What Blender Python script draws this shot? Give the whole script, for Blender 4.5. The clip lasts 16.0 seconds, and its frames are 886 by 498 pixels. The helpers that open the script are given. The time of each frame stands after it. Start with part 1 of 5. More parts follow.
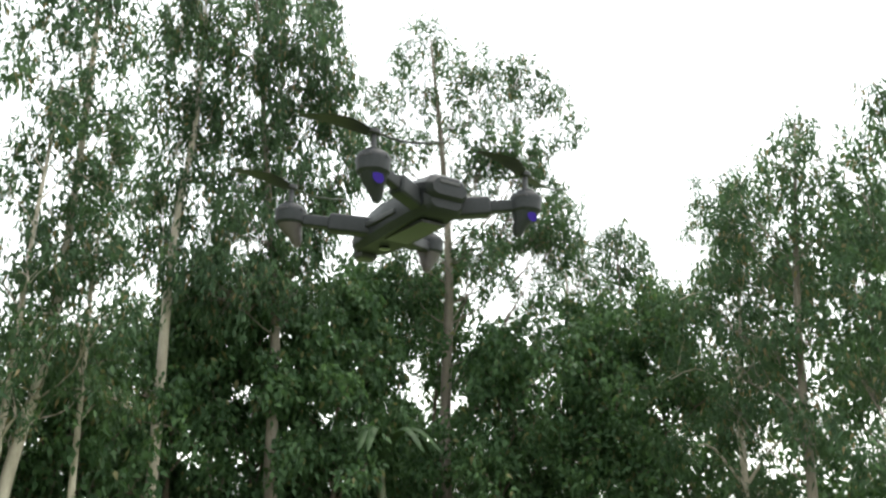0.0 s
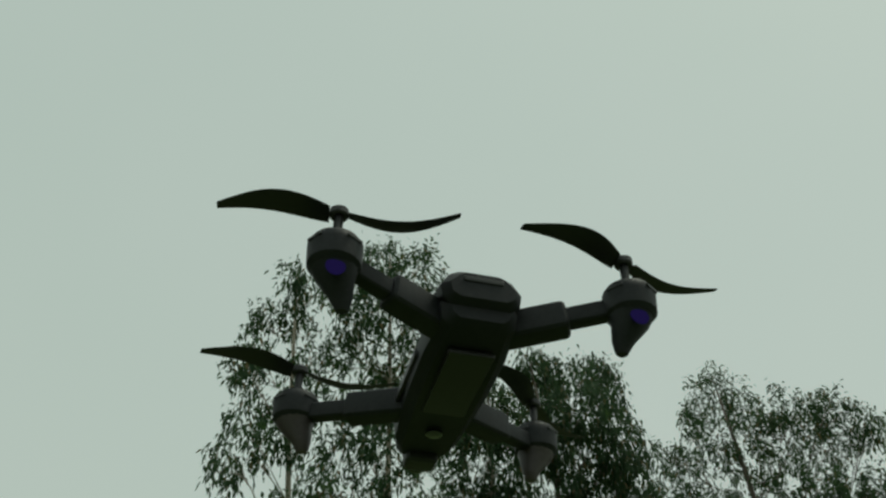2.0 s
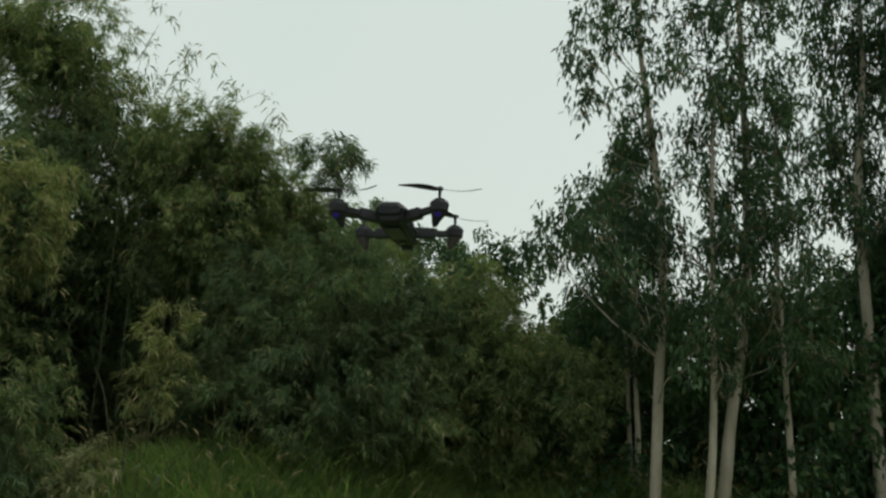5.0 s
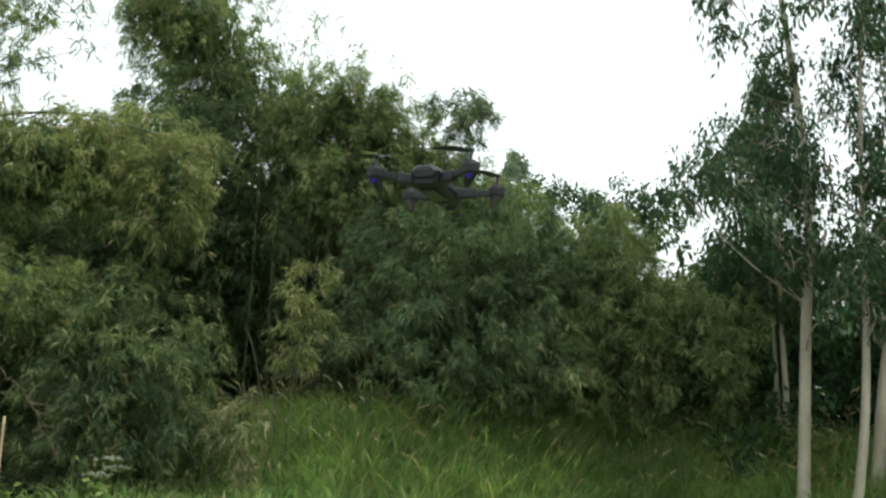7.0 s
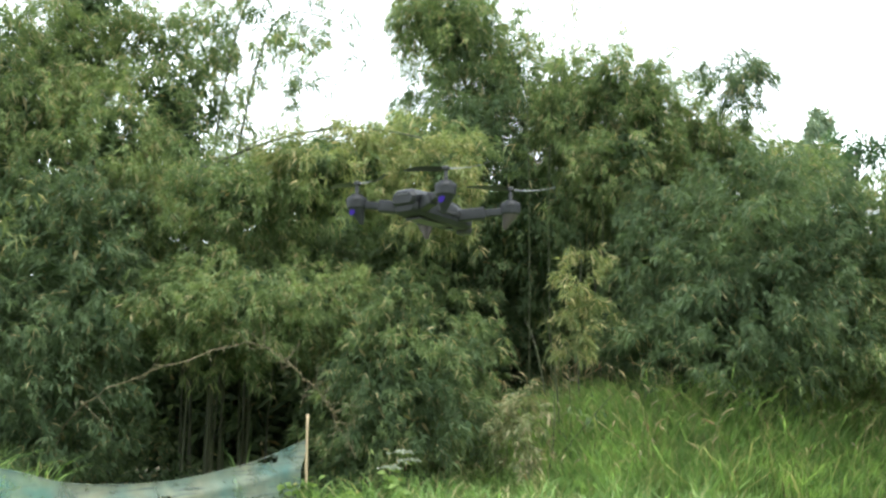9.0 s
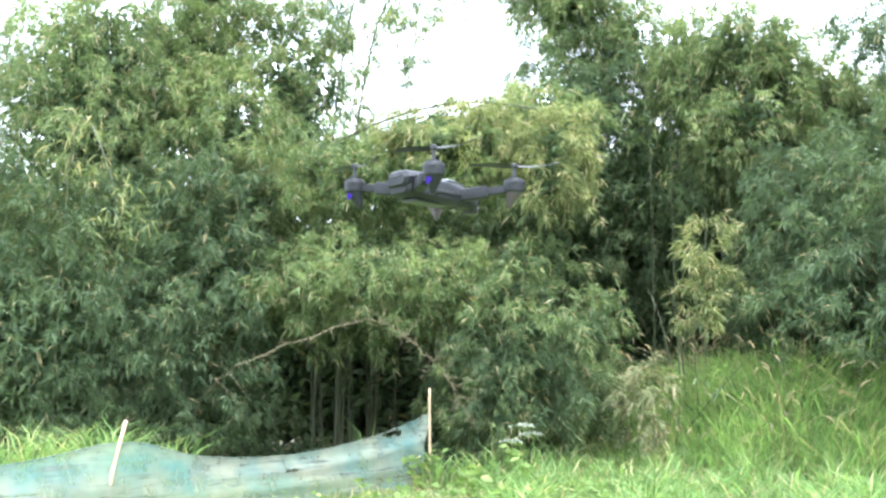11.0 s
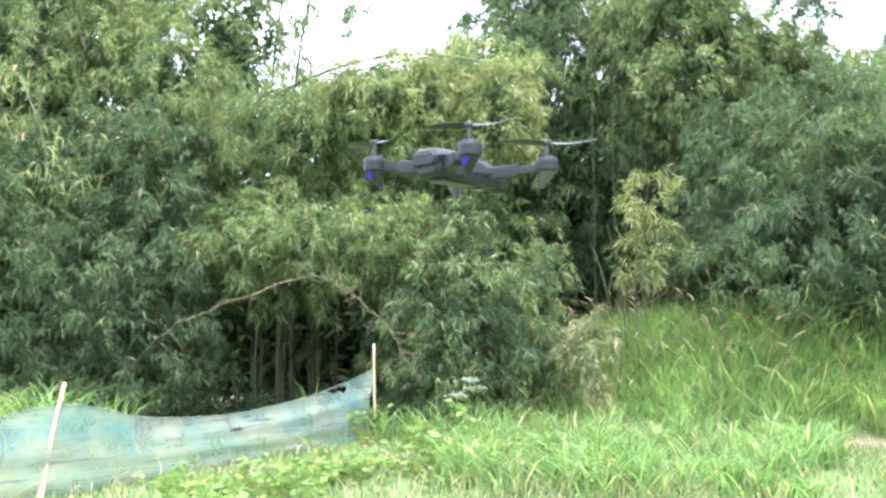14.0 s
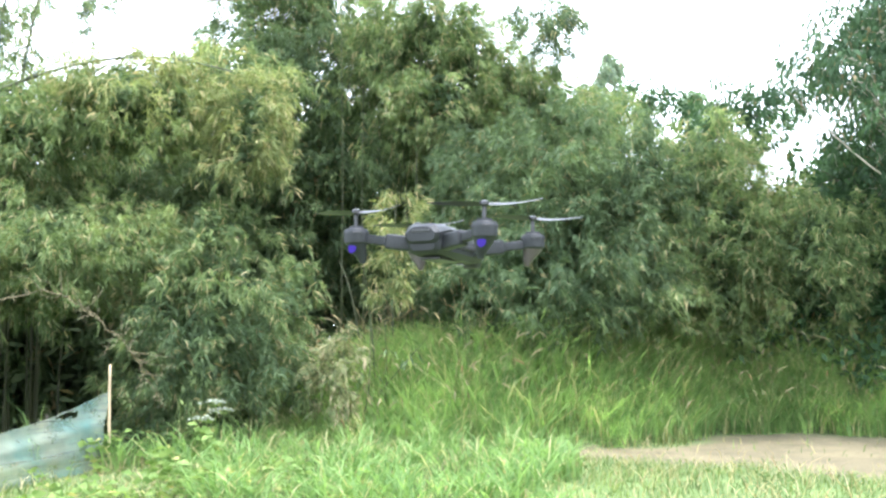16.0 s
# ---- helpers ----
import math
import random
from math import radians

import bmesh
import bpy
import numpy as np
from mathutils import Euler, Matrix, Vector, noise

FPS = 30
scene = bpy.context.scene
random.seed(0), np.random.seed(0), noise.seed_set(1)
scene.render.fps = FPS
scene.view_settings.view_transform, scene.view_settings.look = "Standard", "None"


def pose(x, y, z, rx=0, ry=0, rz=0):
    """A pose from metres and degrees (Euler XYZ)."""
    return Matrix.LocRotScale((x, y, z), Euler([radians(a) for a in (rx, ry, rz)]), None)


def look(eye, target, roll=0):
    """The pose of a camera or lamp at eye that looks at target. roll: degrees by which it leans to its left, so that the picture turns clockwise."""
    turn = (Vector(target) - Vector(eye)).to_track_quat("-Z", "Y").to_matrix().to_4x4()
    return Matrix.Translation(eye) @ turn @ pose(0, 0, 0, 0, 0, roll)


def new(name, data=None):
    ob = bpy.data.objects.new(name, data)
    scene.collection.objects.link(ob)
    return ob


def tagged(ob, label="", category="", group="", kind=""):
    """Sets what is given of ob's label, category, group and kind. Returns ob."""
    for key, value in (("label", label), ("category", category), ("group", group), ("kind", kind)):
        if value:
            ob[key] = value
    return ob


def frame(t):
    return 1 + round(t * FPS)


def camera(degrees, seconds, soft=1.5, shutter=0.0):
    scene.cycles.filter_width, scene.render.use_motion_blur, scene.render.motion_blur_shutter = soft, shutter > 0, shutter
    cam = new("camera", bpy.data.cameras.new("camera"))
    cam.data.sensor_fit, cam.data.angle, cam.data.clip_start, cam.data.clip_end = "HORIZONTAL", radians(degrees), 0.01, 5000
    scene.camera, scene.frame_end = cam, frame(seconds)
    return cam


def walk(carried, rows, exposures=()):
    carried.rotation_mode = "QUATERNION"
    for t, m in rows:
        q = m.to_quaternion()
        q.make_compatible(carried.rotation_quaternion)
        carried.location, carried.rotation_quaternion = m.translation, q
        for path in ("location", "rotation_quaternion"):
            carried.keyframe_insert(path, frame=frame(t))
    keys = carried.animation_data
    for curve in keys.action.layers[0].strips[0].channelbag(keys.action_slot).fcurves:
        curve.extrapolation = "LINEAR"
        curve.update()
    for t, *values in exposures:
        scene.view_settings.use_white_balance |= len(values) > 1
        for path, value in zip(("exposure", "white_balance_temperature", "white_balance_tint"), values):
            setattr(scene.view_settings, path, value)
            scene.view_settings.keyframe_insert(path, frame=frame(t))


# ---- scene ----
cam = camera(50.5, 16.0, soft=2.5)
# seconds, place, tilt, lean, turn
ROWS = [
    (0.0, 0.054, -0.973, 1.656, 107.04, 0.48, 0.90),
    (0.5, 0.039, -0.772, 1.642, 111.60, 1.23, -0.59),
    (1.0, 0.038, -0.625, 1.660, 119.16, 1.47, 0.91),
    (1.5, 0.093, -0.519, 1.670, 129.03, 0.82, 5.90),
    (2.0, 0.187, -0.511, 1.637, 130.51, 0.83, 21.09),
    (2.5, 0.341, -0.596, 1.592, 129.66, 0.82, 25.59),
    (3.0, 0.528, -0.747, 1.561, 125.43, -0.91, 29.67),
    (3.5, 0.759, -0.901, 1.533, 118.11, -1.15, 33.62),
    (4.0, 0.993, -1.077, 1.534, 111.99, -0.34, 40.67),
    (4.2, 1.082, -1.157, 1.530, 109.75, -0.50, 41.97),
    (6.3, 1.386, -1.147, 1.477, 101.66, -1.82, 49.01),
    (6.5, 1.392, -1.110, 1.480, 101.64, -1.74, 49.82),
    (7.0, 1.464, -1.028, 1.516, 101.10, -1.27, 54.29),
    (7.5, 1.514, -0.867, 1.572, 100.80, -0.96, 58.20),
    (8.0, 1.503, -0.688, 1.619, 100.47, -0.45, 63.18),
    (8.5, 1.502, -0.544, 1.646, 99.94, -0.49, 68.43),
    (9.0, 1.503, -0.435, 1.655, 99.80, -0.09, 73.31),
    (9.5, 1.527, -0.333, 1.662, 99.53, -0.15, 77.36),
    (10.0, 1.544, -0.255, 1.667, 99.14, 0.23, 80.66),
    (12.5, 1.423, -0.203, 1.731, 97.13, 0.68, 81.19),
    (13.0, 1.419, -0.224, 1.760, 96.28, 0.61, 80.64),
    (13.5, 1.406, -0.266, 1.765, 95.33, 0.90, 79.66),
    (14.0, 1.375, -0.338, 1.743, 95.16, 1.00, 77.50),
    (14.5, 1.341, -0.432, 1.745, 95.98, 0.75, 73.44),
    (15.0, 1.275, -0.527, 1.755, 96.25, 1.40, 70.61),
    (15.5, 1.235, -0.610, 1.763, 96.27, 1.13, 64.46),
    (16.0, 1.147, -0.650, 1.858, 95.54, 1.14, 60.87),
]
walk(cam, [(r[0], pose(*r[1:])) for r in ROWS],
     exposures=[(0.0, 1.4, 6500, 11), (0.5, 0.0, 6500, 11), (1.0, -0.66, 6550, 4), (1.5, -0.92, 6600, -5), (2.5, -1.0, 6600, -8), (3.5, -0.98, 6600, -7), (4.2, -1.0, 6600, -5),
                (5.4, -0.1, 6500, 6), (6.3, 0.46, 6300, 8), (7.0, 0.58, 6280, 8), (7.5, 0.86, 6240, 8.2), (8.0, 1.08, 6200, 8.5), (8.5, 1.34, 6180, 8.5), (9.0, 1.6, 6150, 9), (9.5, 2.1, 6000, 11), (10.0, 2.36, 5800, 13),
                (12.5, 2.6, 5600, 18.5), (14.5, 2.58, 5650, 18), (16.0, 2.5, 5750, 15.5)])

# ---- light: an even white overcast with a weak veiled sun ----
world = bpy.data.worlds.new("overcast_sky")
scene.world = world
world.use_nodes = True
wn, wl = world.node_tree.nodes, world.node_tree.links
wn.clear()
SUN_EL, SUN_AZ = radians(69), radians(-66)
sky = wn.new("ShaderNodeTexSky")
sky.sky_type, sky.sun_disc = "NISHITA", False
sky.sun_elevation, sky.sun_rotation, sky.dust_density, sky.air_density = SUN_EL, -SUN_AZ, 4.0, 2.0
cloud = wn.new("ShaderNodeTexNoise")
cloud.inputs["Scale"].default_value, cloud.inputs["Detail"].default_value = 1.6, 3.0
ramp = wn.new("ShaderNodeValToRGB")
ramp.color_ramp.elements[0].position, ramp.color_ramp.elements[1].position = 0.25, 0.8
ramp.color_ramp.elements[0].color, ramp.color_ramp.elements[1].color = (0.93, 1.0, 0.95, 1), (1.02, 1.05, 1.02, 1)
b_sky, b_cloud, b_sum = wn.new("ShaderNodeBackground"), wn.new("ShaderNodeBackground"), wn.new("ShaderNodeAddShader")
b_sky.inputs["Strength"].default_value, b_cloud.inputs["Strength"].default_value = 0.03, 0.91
wout = wn.new("ShaderNodeOutputWorld")
wl.new(sky.outputs[0], b_sky.inputs[0])
wl.new(cloud.outputs["Fac"], ramp.inputs[0])
wl.new(ramp.outputs[0], b_cloud.inputs[0])
wl.new(b_sky.outputs[0], b_sum.inputs[0])
wl.new(b_cloud.outputs[0], b_sum.inputs[1])
wl.new(b_sum.outputs[0], wout.inputs[0])
sun = new("sun", bpy.data.lights.new("sun", "SUN"))
sun.data.energy, sun.data.angle, sun.data.color = 1.6, radians(14), (1.0, 0.96, 0.88)
sun.matrix_world = look((-math.sin(SUN_AZ) * math.cos(SUN_EL) * 30, math.cos(SUN_AZ) * math.cos(SUN_EL) * 30,
                         math.sin(SUN_EL) * 30), (0, 0, 0))


# ---- materials ----
def nodes_of(name):
    m = bpy.data.materials.new(name)
    m.use_nodes = True
    nt = m.node_tree
    nt.nodes.clear()
    return m, nt.nodes, nt.links, nt.nodes.new("ShaderNodeOutputMaterial")


def mixed(n, l, fac, a, b, kind="MIX"):
    mx = n.new("ShaderNodeMix")
    mx.data_type, mx.blend_type = "RGBA", kind
    for socket, v in ((mx.inputs[0], fac), (mx.inputs[6], a), (mx.inputs[7], b)):
        if hasattr(v, "links"):
            l.new(v, socket)
        else:
            socket.default_value = v if isinstance(v, float) else (*v, 1)
    return mx.outputs[2]


def noise_fac(n, l, scale, detail=3.0, low=0.35, high=0.65, stretch=None):
    co = n.new("ShaderNodeTexCoord").outputs["Object"]
    if stretch:
        mp = n.new("ShaderNodeMapping")
        mp.inputs["Scale"].default_value = stretch
        l.new(co, mp.inputs[0])
        co = mp.outputs[0]
    t = n.new("ShaderNodeTexNoise")
    t.inputs["Scale"].default_value, t.inputs["Detail"].default_value = scale, detail
    l.new(co, t.inputs["Vector"])
    r = n.new("ShaderNodeMapRange")
    r.inputs[1].default_value, r.inputs[2].default_value = low, high
    l.new(t.outputs["Fac"], r.inputs[0])
    return r.outputs[0]


def leaf_material(name, dark, light, dry, dry_share=0.06, through_share=0.35, patch=0.7, rough=0.6):
    """Leaves: each leaf its own shade between dark and light, patches of the crown paler, a few leaves dry; some light passes through."""
    m, n, l, out = nodes_of(name)
    rnd = n.new("ShaderNodeNewGeometry").outputs["Random Per Island"]
    base = mixed(n, l, rnd, dark, light)
    old = mixed(n, l, 1.0, base, (0.66, 0.72, 0.70), "MULTIPLY")
    base = mixed(n, l, noise_fac(n, l, 3.6, 2.0, 0.40, 0.56), old, base)
    young = (min(1.0, 1.46 * light[0]), min(1.0, 1.42 * light[1]), 1.25 * light[2])
    pale = mixed(n, l, noise_fac(n, l, patch, 2.0, 0.42, 0.72), base, mixed(n, l, noise_fac(n, l, 5.0, 2.0, 0.45, 0.6), base, young))
    far = n.new("ShaderNodeMath")
    far.operation = "FRACT"
    ten = n.new("ShaderNodeMath")
    ten.operation = "MULTIPLY"
    ten.inputs[1].default_value = 17.31
    l.new(rnd, ten.inputs[0])
    l.new(ten.outputs[0], far.inputs[0])
    few = n.new("ShaderNodeMath")
    few.operation = "LESS_THAN"
    few.inputs[1].default_value = dry_share
    l.new(far.outputs[0], few.inputs[0])
    col = mixed(n, l, few.outputs[0], pale, dry)
    p = n.new("ShaderNodeBsdfPrincipled")
    p.inputs["Roughness"].default_value = rough
    p.inputs["Specular IOR Level"].default_value = 0.16
    tr = n.new("ShaderNodeBsdfTranslucent")
    warm = mixed(n, l, 1.0, col, (1.2, 1.25, 0.8), "MULTIPLY")
    mx = n.new("ShaderNodeMixShader")
    mx.inputs[0].default_value = through_share
    l.new(col, p.inputs["Base Color"])
    l.new(warm, tr.inputs[0])
    l.new(p.outputs[0], mx.inputs[1])
    l.new(tr.outputs[0], mx.inputs[2])
    l.new(mx.outputs[0], out.inputs[0])
    return m


def solid_material(name, a, b, scale=6.0, rough=0.6, metal=0.0, bump=0.2, stretch=None, spec=0.5, fine=40.0):
    """A solid surface with stains at a large scale, grain at a fine one, and slight relief."""
    m, n, l, out = nodes_of(name)
    p = n.new("ShaderNodeBsdfPrincipled")
    big = noise_fac(n, l, scale, 4.0, 0.35, 0.65, stretch)
    small = noise_fac(n, l, fine, 3.0, 0.3, 0.7, stretch)
    col = mixed(n, l, big, a, b)
    col = mixed(n, l, small, col, mixed(n, l, 1.0, col, (0.8, 0.8, 0.8), "MULTIPLY"))
    l.new(col, p.inputs["Base Color"])
    p.inputs["Roughness"].default_value, p.inputs["Metallic"].default_value = rough, metal
    p.inputs["Specular IOR Level"].default_value = spec
    if bump:
        bp = n.new("ShaderNodeBump")
        bp.inputs["Strength"].default_value, bp.inputs["Distance"].default_value = bump, 0.01
        l.new(small, bp.inputs["Height"])
        l.new(bp.outputs[0], p.inputs["Normal"])
    l.new(p.outputs[0], out.inputs[0])
    return m


M_EUC = leaf_material("eucalyptus_leaf", (0.034, 0.066, 0.035), (0.068, 0.117, 0.060), (0.16, 0.13, 0.07), 0.05, 0.35)
M_EUC2 = leaf_material("broad_tree_leaf", (0.032, 0.067, 0.031), (0.062, 0.113, 0.05), (0.13, 0.13, 0.06), 0.03, 0.35)
M_BAM = leaf_material("bamboo_leaf", (0.090, 0.132, 0.055), (0.205, 0.262, 0.112), (0.36, 0.31, 0.17), 0.09, 0.45)
# Darker bamboo leaf: real dark green clumps, and shade coloured into inner, rear ones.
M_BAMD = leaf_material("dark_and_shaded_bamboo_leaf", (0.055, 0.088, 0.046), (0.125, 0.174, 0.086), (0.26, 0.23, 0.12), 0.05, 0.42)
M_BAMY = leaf_material("yellowing_bamboo_leaf", (0.125, 0.16, 0.065), (0.245, 0.272, 0.115), (0.40, 0.34, 0.18), 0.12, 0.45)
M_DRY = leaf_material("dry_bamboo_leaf", (0.11, 0.14, 0.065), (0.22, 0.235, 0.12), (0.38, 0.32, 0.2), 0.2, 0.35)
M_GRASS = leaf_material("tall_grass_blade", (0.135, 0.225, 0.075), (0.27, 0.395, 0.145), (0.42, 0.40, 0.21), 0.12, 0.55, 0.9)
M_TURF = leaf_material("short_grass_blade", (0.090, 0.132, 0.048), (0.175, 0.232, 0.092), (0.36, 0.31, 0.17), 0.16, 0.4, 0.6)
M_WEED = leaf_material("weed_leaf", (0.14, 0.22, 0.06), (0.27, 0.36, 0.12), (0.38, 0.36, 0.15), 0.06, 0.45)
# Leaf colour lightened to stand in for haze over the far trees.
M_FAR = leaf_material("haze_paled_tree_leaf", (0.12, 0.165, 0.115), (0.20, 0.26, 0.18), (0.2, 0.18, 0.12), 0.05, 0.4)
M_SEED = leaf_material("grass_plume", (0.32, 0.26, 0.14), (0.45, 0.38, 0.24), (0.3, 0.2, 0.1), 0.1, 0.3)
M_BARK = solid_material("pale_eucalyptus_bark", (0.46, 0.41, 0.33), (0.28, 0.24, 0.185), 3.0, 0.85, stretch=(1, 1, 0.25), bump=0.4)
M_BARKD = solid_material("dark_bark", (0.13, 0.10, 0.075), (0.07, 0.055, 0.04), 4.0, 0.9, stretch=(1, 1, 0.3), bump=0.5)
M_BARKG = solid_material("grey_eucalyptus_bark", (0.21, 0.18, 0.145), (0.12, 0.10, 0.08), 3.0, 0.85, stretch=(1, 1, 0.25), bump=0.4)
M_CULM = solid_material("bamboo_culm", (0.085, 0.10, 0.04), (0.05, 0.058, 0.028), 3.0, 0.5, stretch=(1, 1, 0.3))
M_POLE = solid_material("bleached_bamboo_pole", (0.52, 0.42, 0.27), (0.36, 0.27, 0.16), 5.0, 0.7, stretch=(1, 1, 0.2))
M_TWIG = solid_material("dead_twig", (0.20, 0.165, 0.09), (0.12, 0.10, 0.06), 6.0, 0.85)

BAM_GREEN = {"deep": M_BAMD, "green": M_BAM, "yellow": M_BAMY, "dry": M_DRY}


def ground_material():
    m, n, l, out = nodes_of("earth_and_turf")
    p = n.new("ShaderNodeBsdfPrincipled")
    soil = mixed(n, l, noise_fac(n, l, 2.2, 5.0), (0.098, 0.082, 0.044), (0.15, 0.124, 0.068))
    green = mixed(n, l, noise_fac(n, l, 3.0, 5.0), (0.07, 0.11, 0.03), (0.12, 0.17, 0.05))
    litter = mixed(n, l, noise_fac(n, l, 5.0, 5.0), (0.06, 0.05, 0.03), (0.10, 0.085, 0.05))
    at = n.new("ShaderNodeAttribute")
    at.attribute_name = "cover"
    sep = n.new("ShaderNodeSeparateColor")
    l.new(at.outputs["Color"], sep.inputs[0])
    col = mixed(n, l, sep.outputs[0], green, soil)
    col = mixed(n, l, sep.outputs[1], col, litter)
    l.new(col, p.inputs["Base Color"])
    p.inputs["Roughness"].default_value = 0.95
    bp = n.new("ShaderNodeBump")
    bp.inputs["Strength"].default_value, bp.inputs["Distance"].default_value = 0.7, 0.04
    l.new(noise_fac(n, l, 9.0, 6.0, 0.2, 0.8), bp.inputs["Height"])
    l.new(bp.outputs[0], p.inputs["Normal"])
    l.new(p.outputs[0], out.inputs[0])
    return m


# ---- mesh tools ----
rng = np.random.default_rng(7)


def mesh_of(name, verts, faces, mat, smooth=False):
    """A mesh from arrays: verts (n, 3), faces (m, k)."""
    verts, faces = np.asarray(verts, np.float32), np.asarray(faces, np.int32)
    me = bpy.data.meshes.new(name)
    k = faces.shape[1]
    me.vertices.add(len(verts))
    me.vertices.foreach_set("co", verts.ravel())
    me.loops.add(faces.size)
    me.loops.foreach_set("vertex_index", faces.ravel())
    me.polygons.add(len(faces))
    me.polygons.foreach_set("loop_start", np.arange(0, faces.size, k, dtype=np.int32))
    if smooth:
        me.polygons.foreach_set("use_smooth", np.ones(len(faces), bool))
    me.update(calc_edges=True)
    me.materials.append(mat)
    return me


def unit(v):
    return v / (np.linalg.norm(v, axis=-1, keepdims=True) + 1e-9)


def leaves(points, ways, length, width, droop=0.25):
    """A bent diamond for every point: verts and faces."""
    n = len(points)
    ln = (length * rng.uniform(0.7, 1.25, (n, 1)))
    w = unit(ways)
    side = unit(np.cross(w, rng.normal(size=(n, 3))))
    mid = points + w * ln * 0.42
    tip = points + w * ln - np.array([0, 0, 1.0]) * ln * droop
    half = side * (width / length) * ln * 0.5
    v = np.stack([points, mid + half, tip, mid - half], 1).reshape(-1, 3)
    return v, np.arange(4 * n).reshape(n, 4)


def tube(path, radii, sides=7):
    """Verts and faces of a round limb along a path."""
    path = np.asarray(path, float)
    k = len(path)
    t = unit(np.gradient(path, axis=0))
    ref = np.tile([1.0, 0.13, 0.07], (k, 1)) if abs(t[:, 0]).mean() < 0.8 else np.tile([0.1, 1.0, 0.05], (k, 1))
    a = unit(np.cross(t, ref))
    b = np.cross(t, a)
    ang = np.linspace(0, 2 * np.pi, sides, endpoint=False)
    ring = np.cos(ang)[None, :, None] * a[:, None] + np.sin(ang)[None, :, None] * b[:, None]
    v = (path[:, None] + ring * np.asarray(radii)[:, None, None]).reshape(-1, 3)
    i = np.arange(k - 1)[:, None] * sides
    j = np.arange(sides)[None]
    f = np.stack([i + j, i + (j + 1) % sides, i + sides + (j + 1) % sides, i + sides + j], -1).reshape(-1, 4)
    return v, f


def joined(pieces):
    vs, fs, o = [], [], 0
    for v, f in pieces:
        vs.append(v)
        fs.append(f + o)
        o += len(v)
    return np.concatenate(vs), np.concatenate(fs)


def curve_points(pts, n):
    """A smooth line through a few points."""
    pts = np.asarray(pts, float)
    s = np.linspace(0, len(pts) - 1, n)
    i = np.clip(s.astype(int), 0, len(pts) - 2)
    u = (s - i)[:, None]
    p0, p1, p2, p3 = pts[np.maximum(i - 1, 0)], pts[i], pts[i + 1], pts[np.minimum(i + 2, len(pts) - 1)]
    return 0.5 * (2 * p1 + (p2 - p0) * u + (2 * p0 - 5 * p1 + 4 * p2 - p3) * u ** 2 + (3 * p1 - p0 - 3 * p2 + p3) * u ** 3)


def part_mesh(name, me, parent, label=""):
    ob = new(name, me)
    ob.parent = parent
    if label:
        ob["label"] = label
    return ob


def empty_at(name, place):
    ob = new(name)
    ob.empty_display_size = 0.2
    ob.location = place
    return ob


# ---- ground ----
def bank(x, y):
    """Height of the ground: level round the camera, a little higher towards the thicket, with a grassy bank before the bamboo."""
    r, az = np.hypot(x - 1.2, y + 0.6), np.degrees(np.arctan2(1.2 - x, y + 0.6))
    d = np.clip((r - 6.0) / 6.0, 0, 1)
    e = np.clip((r - np.interp(az, [20, 45, 49, 53, 60, 76], [16.3, 16.2, 15.0, 14.2, 13.7, 14.2])) / 1.8, 0, 1)
    strip = np.interp(az, [0, 22, 40, 62, 68, 72, 77], [0, 0.4, 0.8, 0.8, 0.55, 0.2, 0.0]) * np.clip((26 - r) / 6, 0, 1)
    h = 0.22 * d * d * (3 - 2 * d) + strip * e * e * (3 - 2 * e)
    return h + 0.03 * np.sin(x * 0.9 + 1) * np.cos(y * 0.8) - 0.3 * np.exp(-(((x + 17.0) / 2.5) ** 2 + ((y - 1.0) / 3.0) ** 2))


def ground():
    g = np.concatenate([-np.geomspace(1500, 26, 14), np.linspace(-25, 25, 126), np.geomspace(26, 1500, 14)])
    xx, yy = np.meshgrid(g - 6, g + 8, indexing="ij")
    zz = bank(xx, yy)
    k = len(g)
    i, j = np.meshgrid(np.arange(k - 1), np.arange(k - 1), indexing="ij")
    f = np.stack([i * k + j, (i + 1) * k + j, (i + 1) * k + j + 1, i * k + j + 1], -1).reshape(-1, 4)
    me = mesh_of("ground", np.stack([xx, yy, zz], -1).reshape(-1, 3), f, ground_material(), True)
    x, y = xx.ravel(), yy.ravel()
    soil, litter = soil_share(x, y), np.clip((np.hypot(x - 1, y + 0.6) - 15.0) / 2.0, 0, 1)
    col = np.stack([soil, litter, 0 * x, 0 * x + 1], -1).astype(np.float32)
    me.color_attributes.new("cover", "FLOAT_COLOR", "POINT").data.foreach_set("color", col.ravel())
    tagged(new("ground", me), "grassy earth ground with a bare sandy path", "ground", kind="structure")


def soil_share(x, y):
    """1 on the trodden sandy path, 0 on grass: a strip that widens from its tip beside the tall grass."""
    r, az = np.hypot(x - 1.2, y + 0.6), np.degrees(np.arctan2(1.2 - x, y + 0.6))
    wob = 0.12 * np.sin(x * 3.1 + y) + 0.09 * np.sin(x * 7.0) * np.sin(y * 6.0)
    near = np.interp(az, [30, 36, 44, 54, 58.5], [10.6, 11.0, 11.8, 12.9, 13.9])
    back = np.interp(az, [30, 45, 47, 54, 58.5], [16.4, 16.2, 14.9, 14.4, 13.9])
    inside = np.minimum((r - near) * 0.5, back - r) + wob
    return np.clip(inside / 0.35, 0, 1) * np.clip((az - 34) / 1.5, 0, 1) * np.clip((59 - az) / 0.5, 0, 1)


